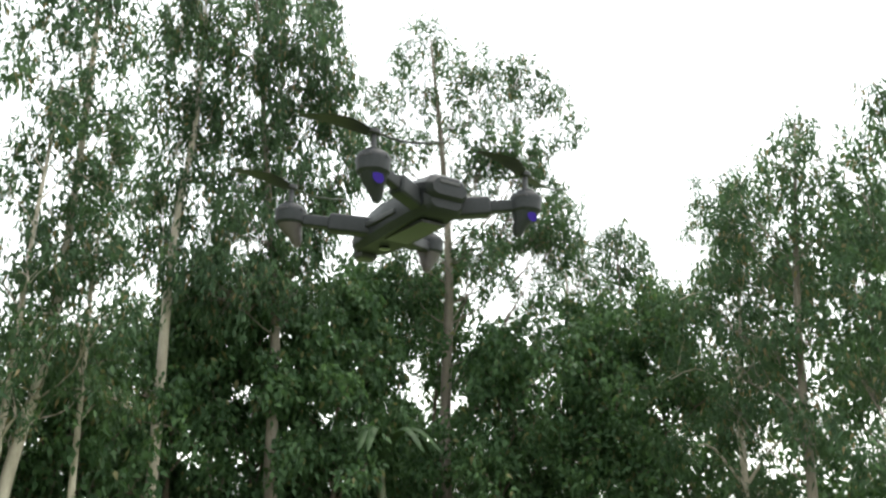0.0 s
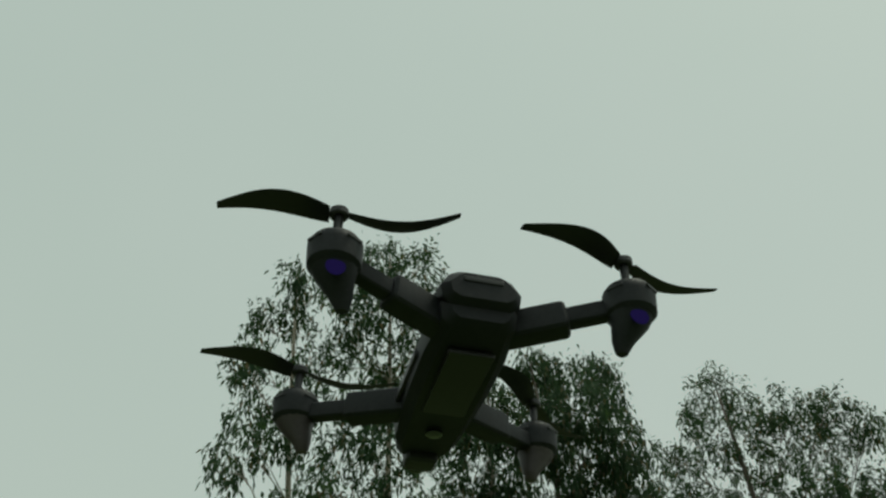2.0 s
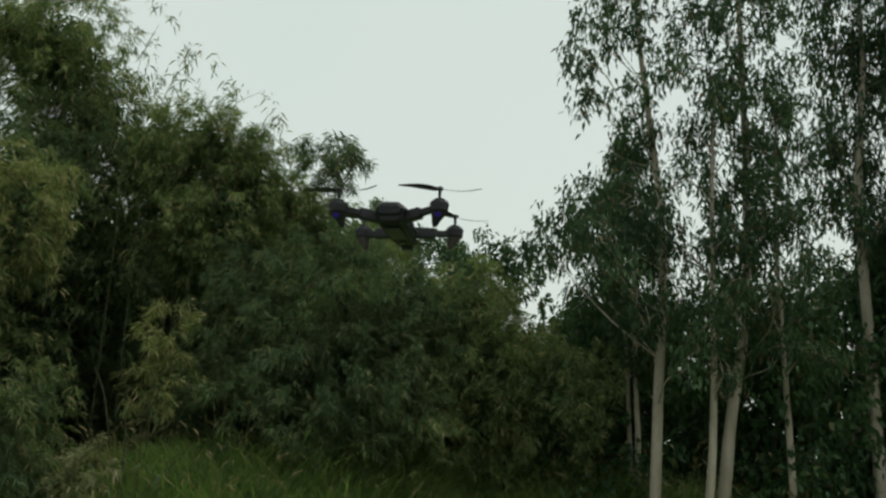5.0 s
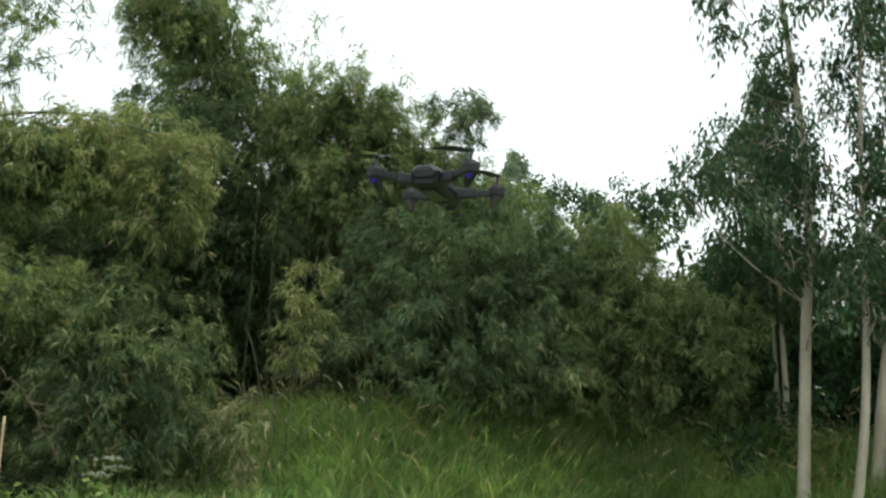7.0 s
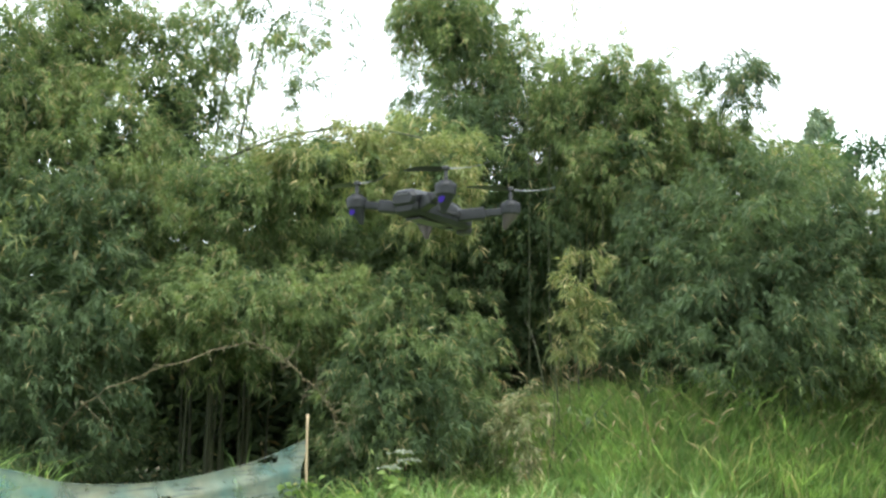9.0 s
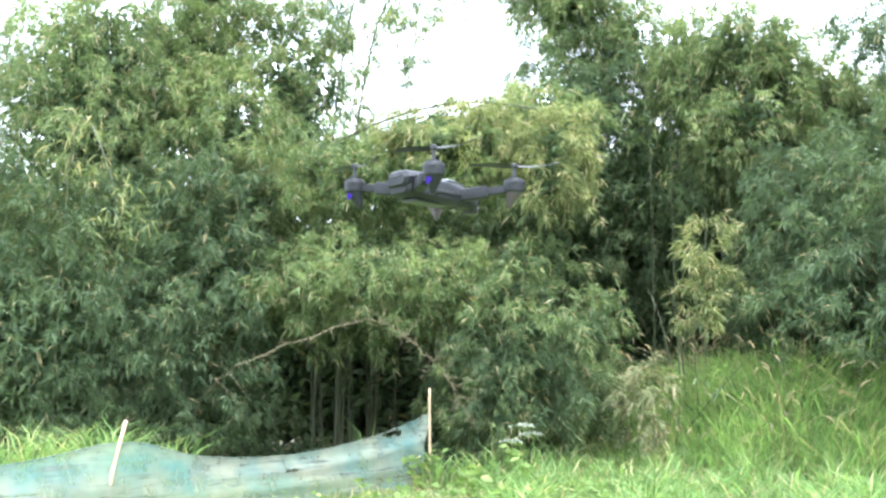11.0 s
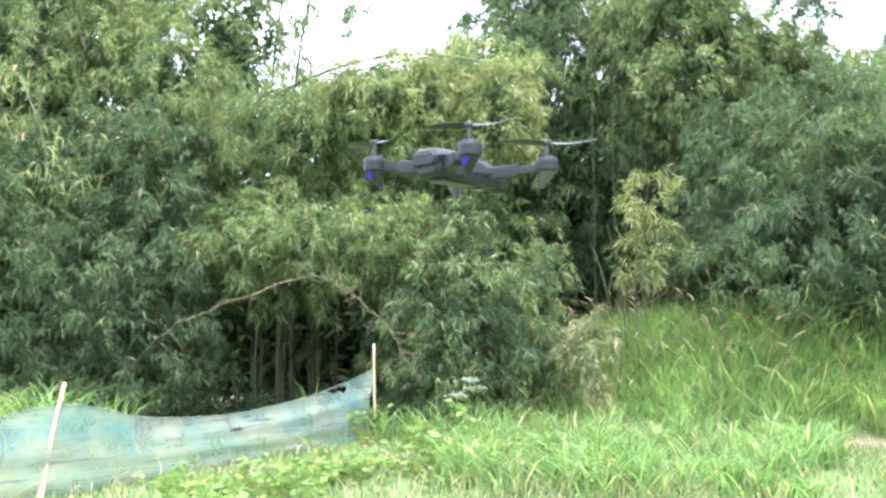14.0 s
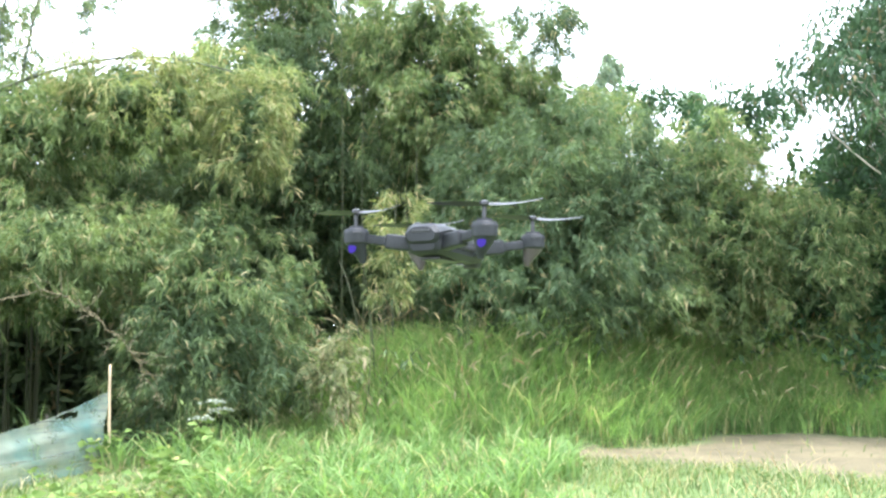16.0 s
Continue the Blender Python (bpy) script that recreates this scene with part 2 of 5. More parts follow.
# ---- trees ----
def tree(name, base, mid, top, spread, low, count, mat, bark, label, r0=0.12, droop=0.5, leaf=(0.13, 0.035), group="", limbs=16, clump=0.165):
    """A tapered, slightly bent trunk with rising limbs; leaves hang in loose clumps along limbs and twigs."""
    base, mid, top = (np.array(p, float) for p in (base, mid, top))
    ob = empty_at(name, base)
    tr = curve_points([base, (base + mid) / 2 + rng.normal(0, 0.05, 3), mid, (mid + top) / 2 + rng.normal(0, 0.12, 3), top], 26) - base
    rad = r0 * (1 - np.linspace(0, 1, 26)) ** 0.8 + 0.012
    rad[:2] *= 1.15
    pieces = [tube(tr, rad, 9)]
    h = tr[-1, 2]
    cl = []
    for k in range(limbs):
        s = low + (0.97 - low) * (k + rng.uniform(0, 1)) / limbs
        i = int(s * 25)
        az = k * 2.4 + rng.uniform(-0.5, 0.5)
        reach = spread * (0.35 + 0.65 * math.sin(math.pi * min(1, (s - low) / (1 - low) * 0.85 + 0.18))) * rng.uniform(0.7, 1.15)
        out = np.array([math.cos(az), math.sin(az), 0])
        p0 = tr[i]
        p1 = p0 + out * reach * 0.5 + [0, 0, reach * 0.55]
        p2 = p0 + out * reach + [0, 0, reach * (1.0 - droop)]
        lp = curve_points([p0, p1, p2], 8)
        pieces.append(tube(lp, np.linspace(max(0.012, rad[i] * 0.5), 0.006, 8), 5))
        for q in range(7):
            u = rng.uniform(0.38, 1.0)
            a = lp[int(u * 7)]
            e = a + rng.normal(0, 0.3, 3) * spread * 0.6 + [0, 0, 0.1 * spread]
            pieces.append(tube(curve_points([a, (a + e) / 2 + [0, 0, 0.1], e], 4), [0.008, 0.006, 0.005, 0.003], 4))
            cl.append((e, clump * spread * rng.uniform(0.5, 1.25)))
        cl.append((p2, clump * 1.1 * spread))
    for q in range(8):
        cl.append((tr[-1 - q] + rng.normal(0, 0.15, 3), clump * spread))
    v, f = joined(pieces)
    part_mesh("trunk", mesh_of("trunk", v, f, bark, True), ob)
    cs, rs = np.array([c[0] for c in cl]), np.array([c[1] for c in cl])
    per = max(3, int(0.95 * count) // (len(cl) * 6))
    tw = np.repeat(np.arange(len(cl)), per)
    pt = unit(rng.normal(size=(len(tw), 3))) * rng.uniform(0.2, 1, (len(tw), 1)) ** 0.6
    pc = cs[tw] + pt * rs[tw][:, None] * [1, 1, 1.15]
    pc = np.repeat(pc, 6, 0)
    pos = pc + rng.normal(0, 0.09, pc.shape)
    way = rng.normal(0, 0.55, pc.shape) + np.repeat(pt, 6, 0) * 0.4 + [0, 0, -droop * 1.3]
    v, f = leaves(pos, way, *leaf)
    part_mesh("crown", mesh_of("crown", v, f, mat), ob)
    return tagged(ob, label, "tree", group)


def lobed_tree(name, base, mid, top, side, lobes, fill, mat, bark, label, r0=0.12, droop=0.6, leaf=(0.14, 0.05), group=""):
    """A tall tree whose limbs each carry a rounded tuft of foliage. lobes: offset across, height, half width, half height; across runs along side from the treetop."""
    base, mid, top = (np.array(p, float) for p in (base, mid, top))
    ob = empty_at(name, base)
    tr = curve_points([base, (base + mid) / 2 + rng.normal(0, 0.04, 3), mid, (mid + top) / 2 + rng.normal(0, 0.06, 3), top], 30) - base
    rad = r0 * (1 - np.linspace(0, 1, 30)) ** 0.75 + 0.012
    rad[:2] *= 1.2
    pieces, pc, way = [tube(tr, rad, 9)], [], []
    side = np.array([side[0], side[1], 0.0])
    deep = np.array([-side[1], side[0], 0.0])
    wide = max(abs(o[0]) for o in lobes)
    for off, z, ru, rz in lobes:
        back = rng.uniform(-0.6, 0.6) * min(1.6, wide)
        ru, rz = 1.18 * ru, 1.1 * rz
        c = top * [1, 1, 0] + side * off + deep * back + [0, 0, z + back * (z - 1.6) / 17] - base
        i = int(np.clip(np.searchsorted(tr[:, 2], c[2] - rng.uniform(0.3, 0.9) - rng.uniform(0.5, 1.3) * abs(off)), 7, 28))
        lp = curve_points([tr[i], tr[i] * 0.6 + c * 0.4 + rng.normal(0, 0.12, 3) - [0, 0, 0.12 * abs(off)], tr[i] * 0.25 + c * 0.75 + rng.normal(0, 0.1, 3), c + [0, 0, 0.3 * rz]], 10)
        pieces.append(tube(lp, np.linspace(max(0.009, rad[i] * 0.2), 0.004, 10), 5))
        n = max(6, int(fill * 32 * (ru * rz + 0.13 * (ru + rz))))
        d = unit(rng.normal(size=(n, 3))) * rng.uniform(0.25, 1.05, (n, 1)) ** 0.55
        e = c + (side * d[:, :1] + deep * d[:, 1:2]) * ru + np.array([0, 0, 1.0]) * d[:, 2:] * rz
        for k in range(0, n, 3):
            q = lp[rng.integers(4, 8)]
            pieces.append(tube(curve_points([q, (q + e[k]) / 2 + [0, 0, 0.06], e[k]], 4), [0.008, 0.006, 0.005, 0.003], 4))
        m = 20
        pos = np.repeat(e, m, 0) + rng.normal(0, 0.085, (n * m, 3)) * [1, 1, 1.0 + 0.9 * droop]
        pc.append(pos)
        way.append(rng.normal(0, 0.55, pos.shape) + np.repeat(d, m, 0) * 0.35 + [0, 0, -droop * 1.4])
    v, f = joined(pieces)
    part_mesh("trunk", mesh_of("trunk", v, f, bark, True), ob)
    v, f = leaves(np.concatenate(pc), np.concatenate(way), *leaf)
    part_mesh("crown", mesh_of("crown", v, f, mat), ob)
    return tagged(ob, label, "tree", group)


# ---- bamboo ----
def plume_leaves(start, out, reach, fall, sprays, leaf, per=7):
    """Arching side branch that hangs at its end, thick with fans of narrow leaves: many branches at once."""
    n = len(start)
    u = rng.uniform(0.15, 1.0, (n, sprays)) ** 0.75
    r, fl = reach[:, None], fall[:, None]
    p = start[:, None] + out[:, None] * (u * r)[..., None] + np.array([0, 0, 1.0]) * (0.55 * u * r - fl * u ** 2.2)[..., None]
    p = p + rng.normal(0, 1, p.shape) * (0.05 + 0.11 * np.sin(np.pi * u * 0.95) * r)[..., None]
    way = out[:, None] * 0.55 + np.array([0, 0, -1.0]) * (0.12 + 0.6 * u)[..., None] + rng.normal(0, 0.35, p.shape)
    p, way = p.reshape(-1, 3), unit(way.reshape(-1, 3))
    flank = unit(np.cross(way, rng.normal(size=way.shape)))
    turn = np.linspace(-1.15, 1.15, per)[None] + rng.normal(0, 0.22, (len(p), per))
    ways = way[:, None] * np.cos(turn)[..., None] + flank[:, None] * np.sin(turn)[..., None] + rng.normal(0, 0.22, (len(p), per, 3))
    p = p[:, None] + way[:, None] * rng.uniform(-0.05, 0.03, (len(p), per, 1)) + rng.normal(0, 0.012, (len(p), per, 3))
    return leaves(p.reshape(-1, 3), ways.reshape(-1, 3), *leaf, droop=0.22)


def culm_line(base, lean, height, bend, n=14):
    s = np.linspace(0, 1, n)[:, None]
    lean = np.asarray(lean, float)
    return np.asarray(base) + np.array([0, 0, 1.0]) * height * (s - 0.12 * bend * s ** 4) + lean * bend * s ** 2.3


def bamboo_clump(place, mounds, label, shades, culms=(), name="bamboo_clump", leaf=(0.165, 0.019), group="bamboo thicket"):
    """A clump: culms that rise and arch, and hanging foliage over the outer bulk of a few rounded masses."""
    place = np.array([place[0], place[1], float(bank(place[0], place[1]))])
    ob = empty_at(name, place)
    for base, lean, height, bend, r in culms:
        b = np.array([base[0], base[1], float(bank(base[0], base[1])) - 0.05])
        ln = culm_line(b, lean, height, bend) - place
        v, f = tube(ln, np.linspace(r, r * 0.25, len(ln)), 7)
        part_mesh("culm", mesh_of("culm", v, f, M_CULM, True), ob)
    made = {}
    for (cx, cy, cz), (rx, ry, rz), plumes, sprays, shade in mounds:
        plumes = int(0.87 * plumes)
        c, r = np.array([cx, cy, cz]), np.array([rx, ry, rz])
        d = unit(rng.normal(size=(plumes, 3)))
        lump = 1 + 0.15 * np.sin(d[:, 0] * 5 + cx) * np.sin(d[:, 1] * 6 + cy) + 0.08 * np.sin(d[:, 2] * 9 + cx * 3)
        depth = 0.5 + 0.48 * rng.uniform(0, 1, plumes) ** 0.4
        st = c + d * r * (depth * lump)[:, None]
        flat = unit(d * [1, 1, 0.35] + rng.normal(0, 0.4, d.shape) * [1, 1, 0.5])
        reach = rng.uniform(0.25, 0.72, plumes) * min(1.0, 0.5 + 0.3 * min(rx, ry, rz))
        fall = reach * rng.uniform(0.35, 1.25, plumes)
        st[:, 2] = np.maximum(st[:, 2], 0.45)
        # Core leaves always take the darker leaf, so inner shade is in their colour.
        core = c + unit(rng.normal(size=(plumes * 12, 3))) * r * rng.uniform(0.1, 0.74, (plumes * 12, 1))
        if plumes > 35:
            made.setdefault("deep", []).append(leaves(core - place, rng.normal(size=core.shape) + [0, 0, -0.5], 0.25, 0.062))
        v, f = plume_leaves(st - place, flat, reach, fall, int(0.8 * sprays), leaf)
        made.setdefault(shade, []).append((v, f))
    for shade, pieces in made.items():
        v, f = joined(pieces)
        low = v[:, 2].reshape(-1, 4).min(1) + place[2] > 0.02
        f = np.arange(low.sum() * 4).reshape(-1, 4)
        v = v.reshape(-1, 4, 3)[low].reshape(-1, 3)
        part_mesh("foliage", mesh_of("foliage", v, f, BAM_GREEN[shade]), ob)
    return tagged(ob, label, "bamboo", group)


def culm_fan(cx, cy, n, height, spread, r=0.035, lean=(0, 0, 0)):
    out = []
    for k in range(n):
        a = rng.uniform(0, 2 * np.pi)
        b = (cx + 0.5 * math.cos(a) * rng.uniform(0.2, 1), cy + 0.5 * math.sin(a) * rng.uniform(0.2, 1))
        out.append((b, np.array([math.cos(a), math.sin(a), 0]) * spread + np.array(lean), height * rng.uniform(0.75, 1.1), rng.uniform(0.4, 1.0), r))
    return out


ground()

# tall eucalyptus row
EUC = "slender eucalyptus with pale bark and hanging grey-green leaves"
ROW = "eucalyptus row"
lobed_tree("eucalyptus_tree", (-7.9, 12.9, 0.15), (-7.59, 13.05, 6.0), (-7.73, 12.30, 13.73), (0.833, 0.554), [
    (-0.51, 5.87, 0.55, 0.43), (-0.03, 6.65, 0.45, 0.44), (-0.25, 5.17, 0.51, 0.38), (0.51, 6.12, 0.40, 0.44), (0.78, 4.85, 0.35, 0.46), (0.19, 4.48, 0.41, 0.32), (0.86, 3.63, 0.31, 0.35), (-0.89, 6.18, 0.35, 0.31),
    (-0.82, 11.41, 0.32, 0.42), (-0.86, 9.21, 0.30, 0.41), (-0.78, 8.40, 0.31, 0.32), (-0.63, 10.15, 0.27, 0.37),
    (0.00, 13.53, 0.33, 0.33), (0.29, 13.10, 0.53, 0.44), (-0.56, 12.31, 0.25, 0.49), (0.07, 12.26, 0.46, 0.42), (-0.94, 11.23, 0.17, 0.23), (-0.43, 11.45, 0.28, 0.40), (0.41, 11.72, 0.45, 0.47),
    (-0.36, 10.67, 0.38, 0.32), (0.30, 10.81, 0.44, 0.38), (-0.55, 9.68, 0.48, 0.30), (0.19, 9.82, 0.37, 0.48), (0.61, 8.99, 0.31, 0.46), (-0.01, 8.42, 0.36, 0.34), (0.30, 7.66, 0.41, 0.44),
    (-0.30, 7.65, 0.30, 0.33), (-1.34, 6.27, 0.44, 0.31), (-1.60, 5.78, 0.24, 0.25), (-0.77, 6.70, 0.50, 0.37), (0.01, 7.02, 0.45, 0.42), (-0.93, 5.70, 0.59, 0.40), (-0.18, 6.01, 0.49, 0.51),
    (0.50, 6.22, 0.39, 0.51),
],
    1.35, M_EUC, M_BARK, "tall slender eucalyptus with pale bark and an open leaning crown", 0.098, 0.7, group=ROW)
lobed_tree("eucalyptus_tree", (-7.35, 14.05, 0.15), (-6.72, 14.4, 5.2), (-6.40, 13.86, 15.04), (0.903, 0.430), [
    (-0.14, 5.93, 0.47, 0.49), (0.40, 6.18, 0.48, 0.50), (0.69, 5.19, 0.47, 0.48), (-0.28, 4.76, 0.41, 0.44), (0.46, 4.07, 0.46, 0.47), (-0.60, 3.62, 0.36, 0.39),
    (0.00, 14.60, 0.63, 0.73), (-0.62, 14.34, 0.50, 0.56), (0.60, 14.39, 0.44, 0.64), (0.02, 13.54, 0.92, 0.68), (1.63, 13.35, 0.34, 0.60), (1.32, 12.24, 0.26, 0.31), (-0.71, 13.00, 0.54, 0.51),
    (0.69, 12.76, 0.48, 0.58), (-0.38, 12.00, 0.82, 0.56), (0.29, 11.69, 0.64, 0.48), (-0.41, 11.06, 0.68, 0.46), (0.48, 11.01, 0.51, 0.39), (-0.77, 10.30, 0.56, 0.44), (0.11, 10.14, 0.67, 0.50),
    (0.77, 10.22, 0.45, 0.51), (-0.57, 9.31, 0.55, 0.48), (0.28, 9.16, 0.65, 0.48), (-0.50, 8.15, 0.53, 0.46), (0.33, 8.12, 0.53, 0.57), (-0.33, 7.05, 0.62, 0.55), (0.47, 6.82, 0.41, 0.44),
    (-0.17, 6.02, 0.61, 0.53),
],
    1.6, M_EUC, M_BARK, "tallest eucalyptus with pale bark and a rounded tufted crown", 0.115, 0.55, group=ROW)
lobed_tree("eucalyptus_tree", (-5.81, 17.41, 0.15), (-5.75, 17.43, 7.53), (-5.55, 17.76, 13.68), (0.943, 0.334), [
    (0.00, 13.34, 0.55, 0.56), (-0.44, 12.78, 0.61, 0.63), (0.26, 12.69, 0.54, 0.63), (-0.76, 12.05, 0.47, 0.53), (-0.02, 11.68, 0.80, 0.67), (-0.49, 10.72, 0.72, 0.58), (0.10, 10.38, 0.58, 0.71),
    (-0.34, 9.61, 0.77, 0.62), (-0.76, 8.85, 0.57, 0.40), (-0.21, 8.43, 0.75, 0.67), (-0.65, 7.46, 0.62, 0.52), (-0.11, 7.07, 0.74, 0.64),
],
    2.3, M_EUC, M_BARK, "leafy eucalyptus with a pale bent trunk and a pointed crown", 0.12, 0.8, group=ROW)
lobed_tree("eucalyptus_tree", (-3.7, 18.7, 0.15), (-3.8, 18.6, 6.0), (-4.62, 18.36, 14.62), (0.975, 0.222), [
    (0.00, 14.32, 0.36, 0.51), (0.58, 14.20, 0.28, 0.47), (1.45, 13.93, 0.40, 0.58), (0.10, 13.49, 0.63, 0.65), (0.96, 13.18, 0.70, 0.72), (1.86, 13.29, 0.42, 0.81), (0.09, 12.26, 0.82, 0.77),
    (1.05, 11.96, 0.81, 0.84), (1.91, 12.08, 0.48, 0.77), (0.17, 10.80, 0.93, 0.80), (1.23, 10.65, 0.79, 0.80), (2.08, 10.91, 0.47, 0.81), (2.35, 9.79, 0.33, 0.85), (0.12, 9.45, 1.04, 0.83),
    (1.26, 9.31, 0.90, 0.83), (1.93, 8.59, 0.45, 0.68), (0.17, 8.04, 1.14, 0.80), (1.26, 7.81, 0.76, 0.79), (-0.11, 6.74, 1.12, 0.77), (1.08, 6.66, 0.99, 0.64),
],
    2.5, M_EUC, M_BARKG, "dense weeping eucalyptus with long drooping leaf curtains", 0.15, 1.0, group=ROW)
lobed_tree("eucalyptus_tree", (-0.2, 22.05, 0.15), (-0.1, 22.03, 8.0), (-0.57, 22.02, 15.04), (1.000, -0.018), [
    (-0.91, 11.45, 0.50, 0.62), (-0.77, 9.89, 0.48, 0.66), (-0.49, 8.70, 0.55, 0.64), (1.13, 10.30, 0.56, 0.60), (1.49, 11.71, 0.69, 0.63), (2.20, 11.03, 0.63, 0.45), (1.21, 8.80, 0.67, 0.70), (2.87, 10.20, 0.56, 0.52), (3.37, 9.26, 0.47, 0.71), (2.23, 9.19, 0.67, 0.70), (-0.22, 7.84, 0.72, 0.56),
    (0.00, 14.73, 0.64, 0.51), (-0.62, 14.04, 0.47, 0.45), (0.46, 14.04, 0.39, 0.45), (1.54, 13.98, 0.71, 0.39), (2.60, 13.67, 0.55, 0.44), (3.39, 12.81, 0.46, 0.51), (3.73, 12.13, 0.23, 0.42),
    (-0.16, 13.36, 0.70, 0.52), (-1.67, 13.00, 0.62, 0.38), (-1.07, 12.52, 0.54, 0.42), (1.37, 13.17, 0.85, 0.52), (2.56, 12.61, 0.69, 0.51), (0.60, 12.44, 0.84, 0.51), (1.78, 11.67, 0.75, 0.46),
    (3.05, 11.61, 0.45, 0.41), (-0.31, 11.62, 0.75, 0.41), (1.32, 10.88, 0.82, 0.40), (2.51, 10.99, 0.45, 0.35), (-1.80, 11.92, 0.53, 0.50), (3.03, 9.33, 0.51, 0.46), (2.29, 8.83, 0.72, 0.53),
    (3.28, 8.63, 0.46, 0.60), (1.41, 8.25, 0.72, 0.60), (2.82, 7.62, 0.71, 0.59), (-1.73, 7.67, 0.57, 0.44), (-0.88, 7.82, 0.64, 0.44), (-0.03, 7.97, 0.65, 0.52), (-0.60, 6.80, 0.85, 0.58),
],
    1.9, M_EUC, M_BARKG, "tall eucalyptus with a broad rounded open crown", 0.16, 0.4, group=ROW)
lobed_tree("eucalyptus_tree", (4.65, 24.6, 0.15), (4.65, 24.6, 5.0), (4.63, 24.62, 10.18), (0.983, -0.183), [
    (0.00, 9.93, 0.26, 0.43), (-0.09, 9.29, 0.54, 0.48), (0.55, 9.41, 0.29, 0.48), (0.40, 8.76, 0.54, 0.47), (-0.37, 8.48, 0.61, 0.53), (0.85, 8.16, 0.56, 0.37), (-0.74, 7.52, 0.72, 0.66),
    (0.33, 7.30, 0.88, 0.66), (1.43, 7.64, 0.72, 0.49), (-0.66, 6.08, 0.87, 0.80), (0.55, 6.03, 0.95, 0.80), (-0.15, 4.53, 1.18, 0.95),
],
    2.0, M_EUC, M_BARKG, "young eucalyptus with a pointed leafy top", 0.09, 0.6, group=ROW)
lobed_tree("eucalyptus_tree", (6.5, 16.9, 0.15), (6.6, 16.8, 5.0), (7.03, 16.70, 9.69), (0.944, -0.329), [
    (0.00, 9.45, 0.47, 0.40), (-0.33, 8.95, 0.49, 0.39), (0.36, 8.83, 0.43, 0.46), (-1.22, 8.28, 0.27, 0.26), (-0.66, 8.32, 0.55, 0.45), (0.16, 8.02, 0.66, 0.51), (-1.49, 7.70, 0.38, 0.44),
    (-0.86, 7.51, 0.66, 0.50), (-0.05, 7.11, 0.71, 0.49), (-1.68, 6.88, 0.45, 0.49), (-1.06, 6.53, 0.71, 0.49), (-0.16, 6.21, 0.71, 0.48), (-1.87, 5.96, 0.45, 0.48), (-1.06, 5.50, 0.76, 0.54),
    (-0.16, 5.32, 0.70, 0.53), (-1.65, 4.87, 0.70, 0.47), (-0.68, 4.27, 0.81, 0.47), (-1.85, 3.90, 0.58, 0.41), (-0.37, 3.51, 0.69, 0.58),
],
    1.6, M_EUC, M_BARKG, "leafy young eucalyptus clothed almost to the ground", 0.1, 0.6, group=ROW)
lobed_tree("eucalyptus_tree", (7.8, 15.2, 0.15), (7.9, 15.1, 5.0), (8.44, 14.95, 10.01), (0.904, -0.427), [
    (-0.49, 9.45, 0.26, 0.39), (-0.80, 8.65, 0.38, 0.47), (-1.02, 7.68, 0.43, 0.48), (-0.86, 6.78, 0.45, 0.59), (-1.29, 5.98, 0.45, 0.46), (-1.05, 5.33, 0.44, 0.45), (-1.43, 4.45, 0.55, 0.55),
    (0.00, 9.62, 0.47, 0.65), (-0.11, 8.17, 0.58, 0.73), (-0.40, 6.71, 0.67, 0.70), (-0.51, 5.27, 0.66, 0.68), (-0.79, 3.91, 0.65, 0.66), (-1.39, 3.08, 0.54, 0.54),
],
    1.6, M_EUC, M_BARKG, "leafy young eucalyptus clothed almost to the ground", 0.1, 0.6, group=ROW)
tree("eucalyptus_tree", (3.0, 25.2, 0.15), (3.1, 25.0, 5.0), (3.2, 24.9, 11.0), 1.6, 0.3, 12000, M_EUC, M_BARK, EUC, 0.09, 0.6, group=ROW, limbs=16)
YOUNG = "leafy young eucalyptus clothed almost to the ground"
tree("eucalyptus_tree", (6.0, 19.6, 0.15), (6.2, 19.6, 4.5), (6.6, 19.6, 9.7), 1.7, 0.08, 22000, M_EUC, M_BARK, YOUNG, 0.09, 0.6, group=ROW, limbs=20)
THIN = "thin young eucalyptus with a bare pale stem"
SAP = "eucalyptus saplings"
tree("eucalyptus_sapling", (-8.8, 13.75, 0.15), (-8.75, 13.8, 4.0), (-8.9, 13.9, 8.5), 1.0, 0.45, 6000, M_EUC, M_BARK, THIN, 0.055, 0.7, group=SAP, limbs=12)
tree("eucalyptus_sapling", (-8.95, 13.9, 0.15), (-9.0, 13.9, 4.0), (-9.2, 14.0, 7.5), 1.0, 0.45, 5000, M_EUC, M_BARK, THIN, 0.045, 0.7, group=SAP, limbs=12)
tree("eucalyptus_sapling", (-7.1, 13.05, 0.15), (-6.8, 13.25, 3.6), (-6.6, 13.4, 9.0), 1.0, 0.45, 3600, M_EUC, M_BARK, THIN, 0.075, 0.7, group=SAP, limbs=12)
tree("eucalyptus_sapling", (-6.2, 14.6, 0.15), (-6.2, 14.6, 4.0), (-6.0, 14.6, 9.0), 1.0, 0.45, 6000, M_EUC, M_BARK, THIN, 0.06, 0.7, group=SAP, limbs=12)
tree("eucalyptus_sapling", (-5.45, 20.3, 0.15), (-5.4, 20.35, 5.0), (-5.3, 20.3, 9.5), 1.2, 0.4, 7000, M_EUC, M_BARK, THIN, 0.07, 0.7, group=SAP, limbs=12)

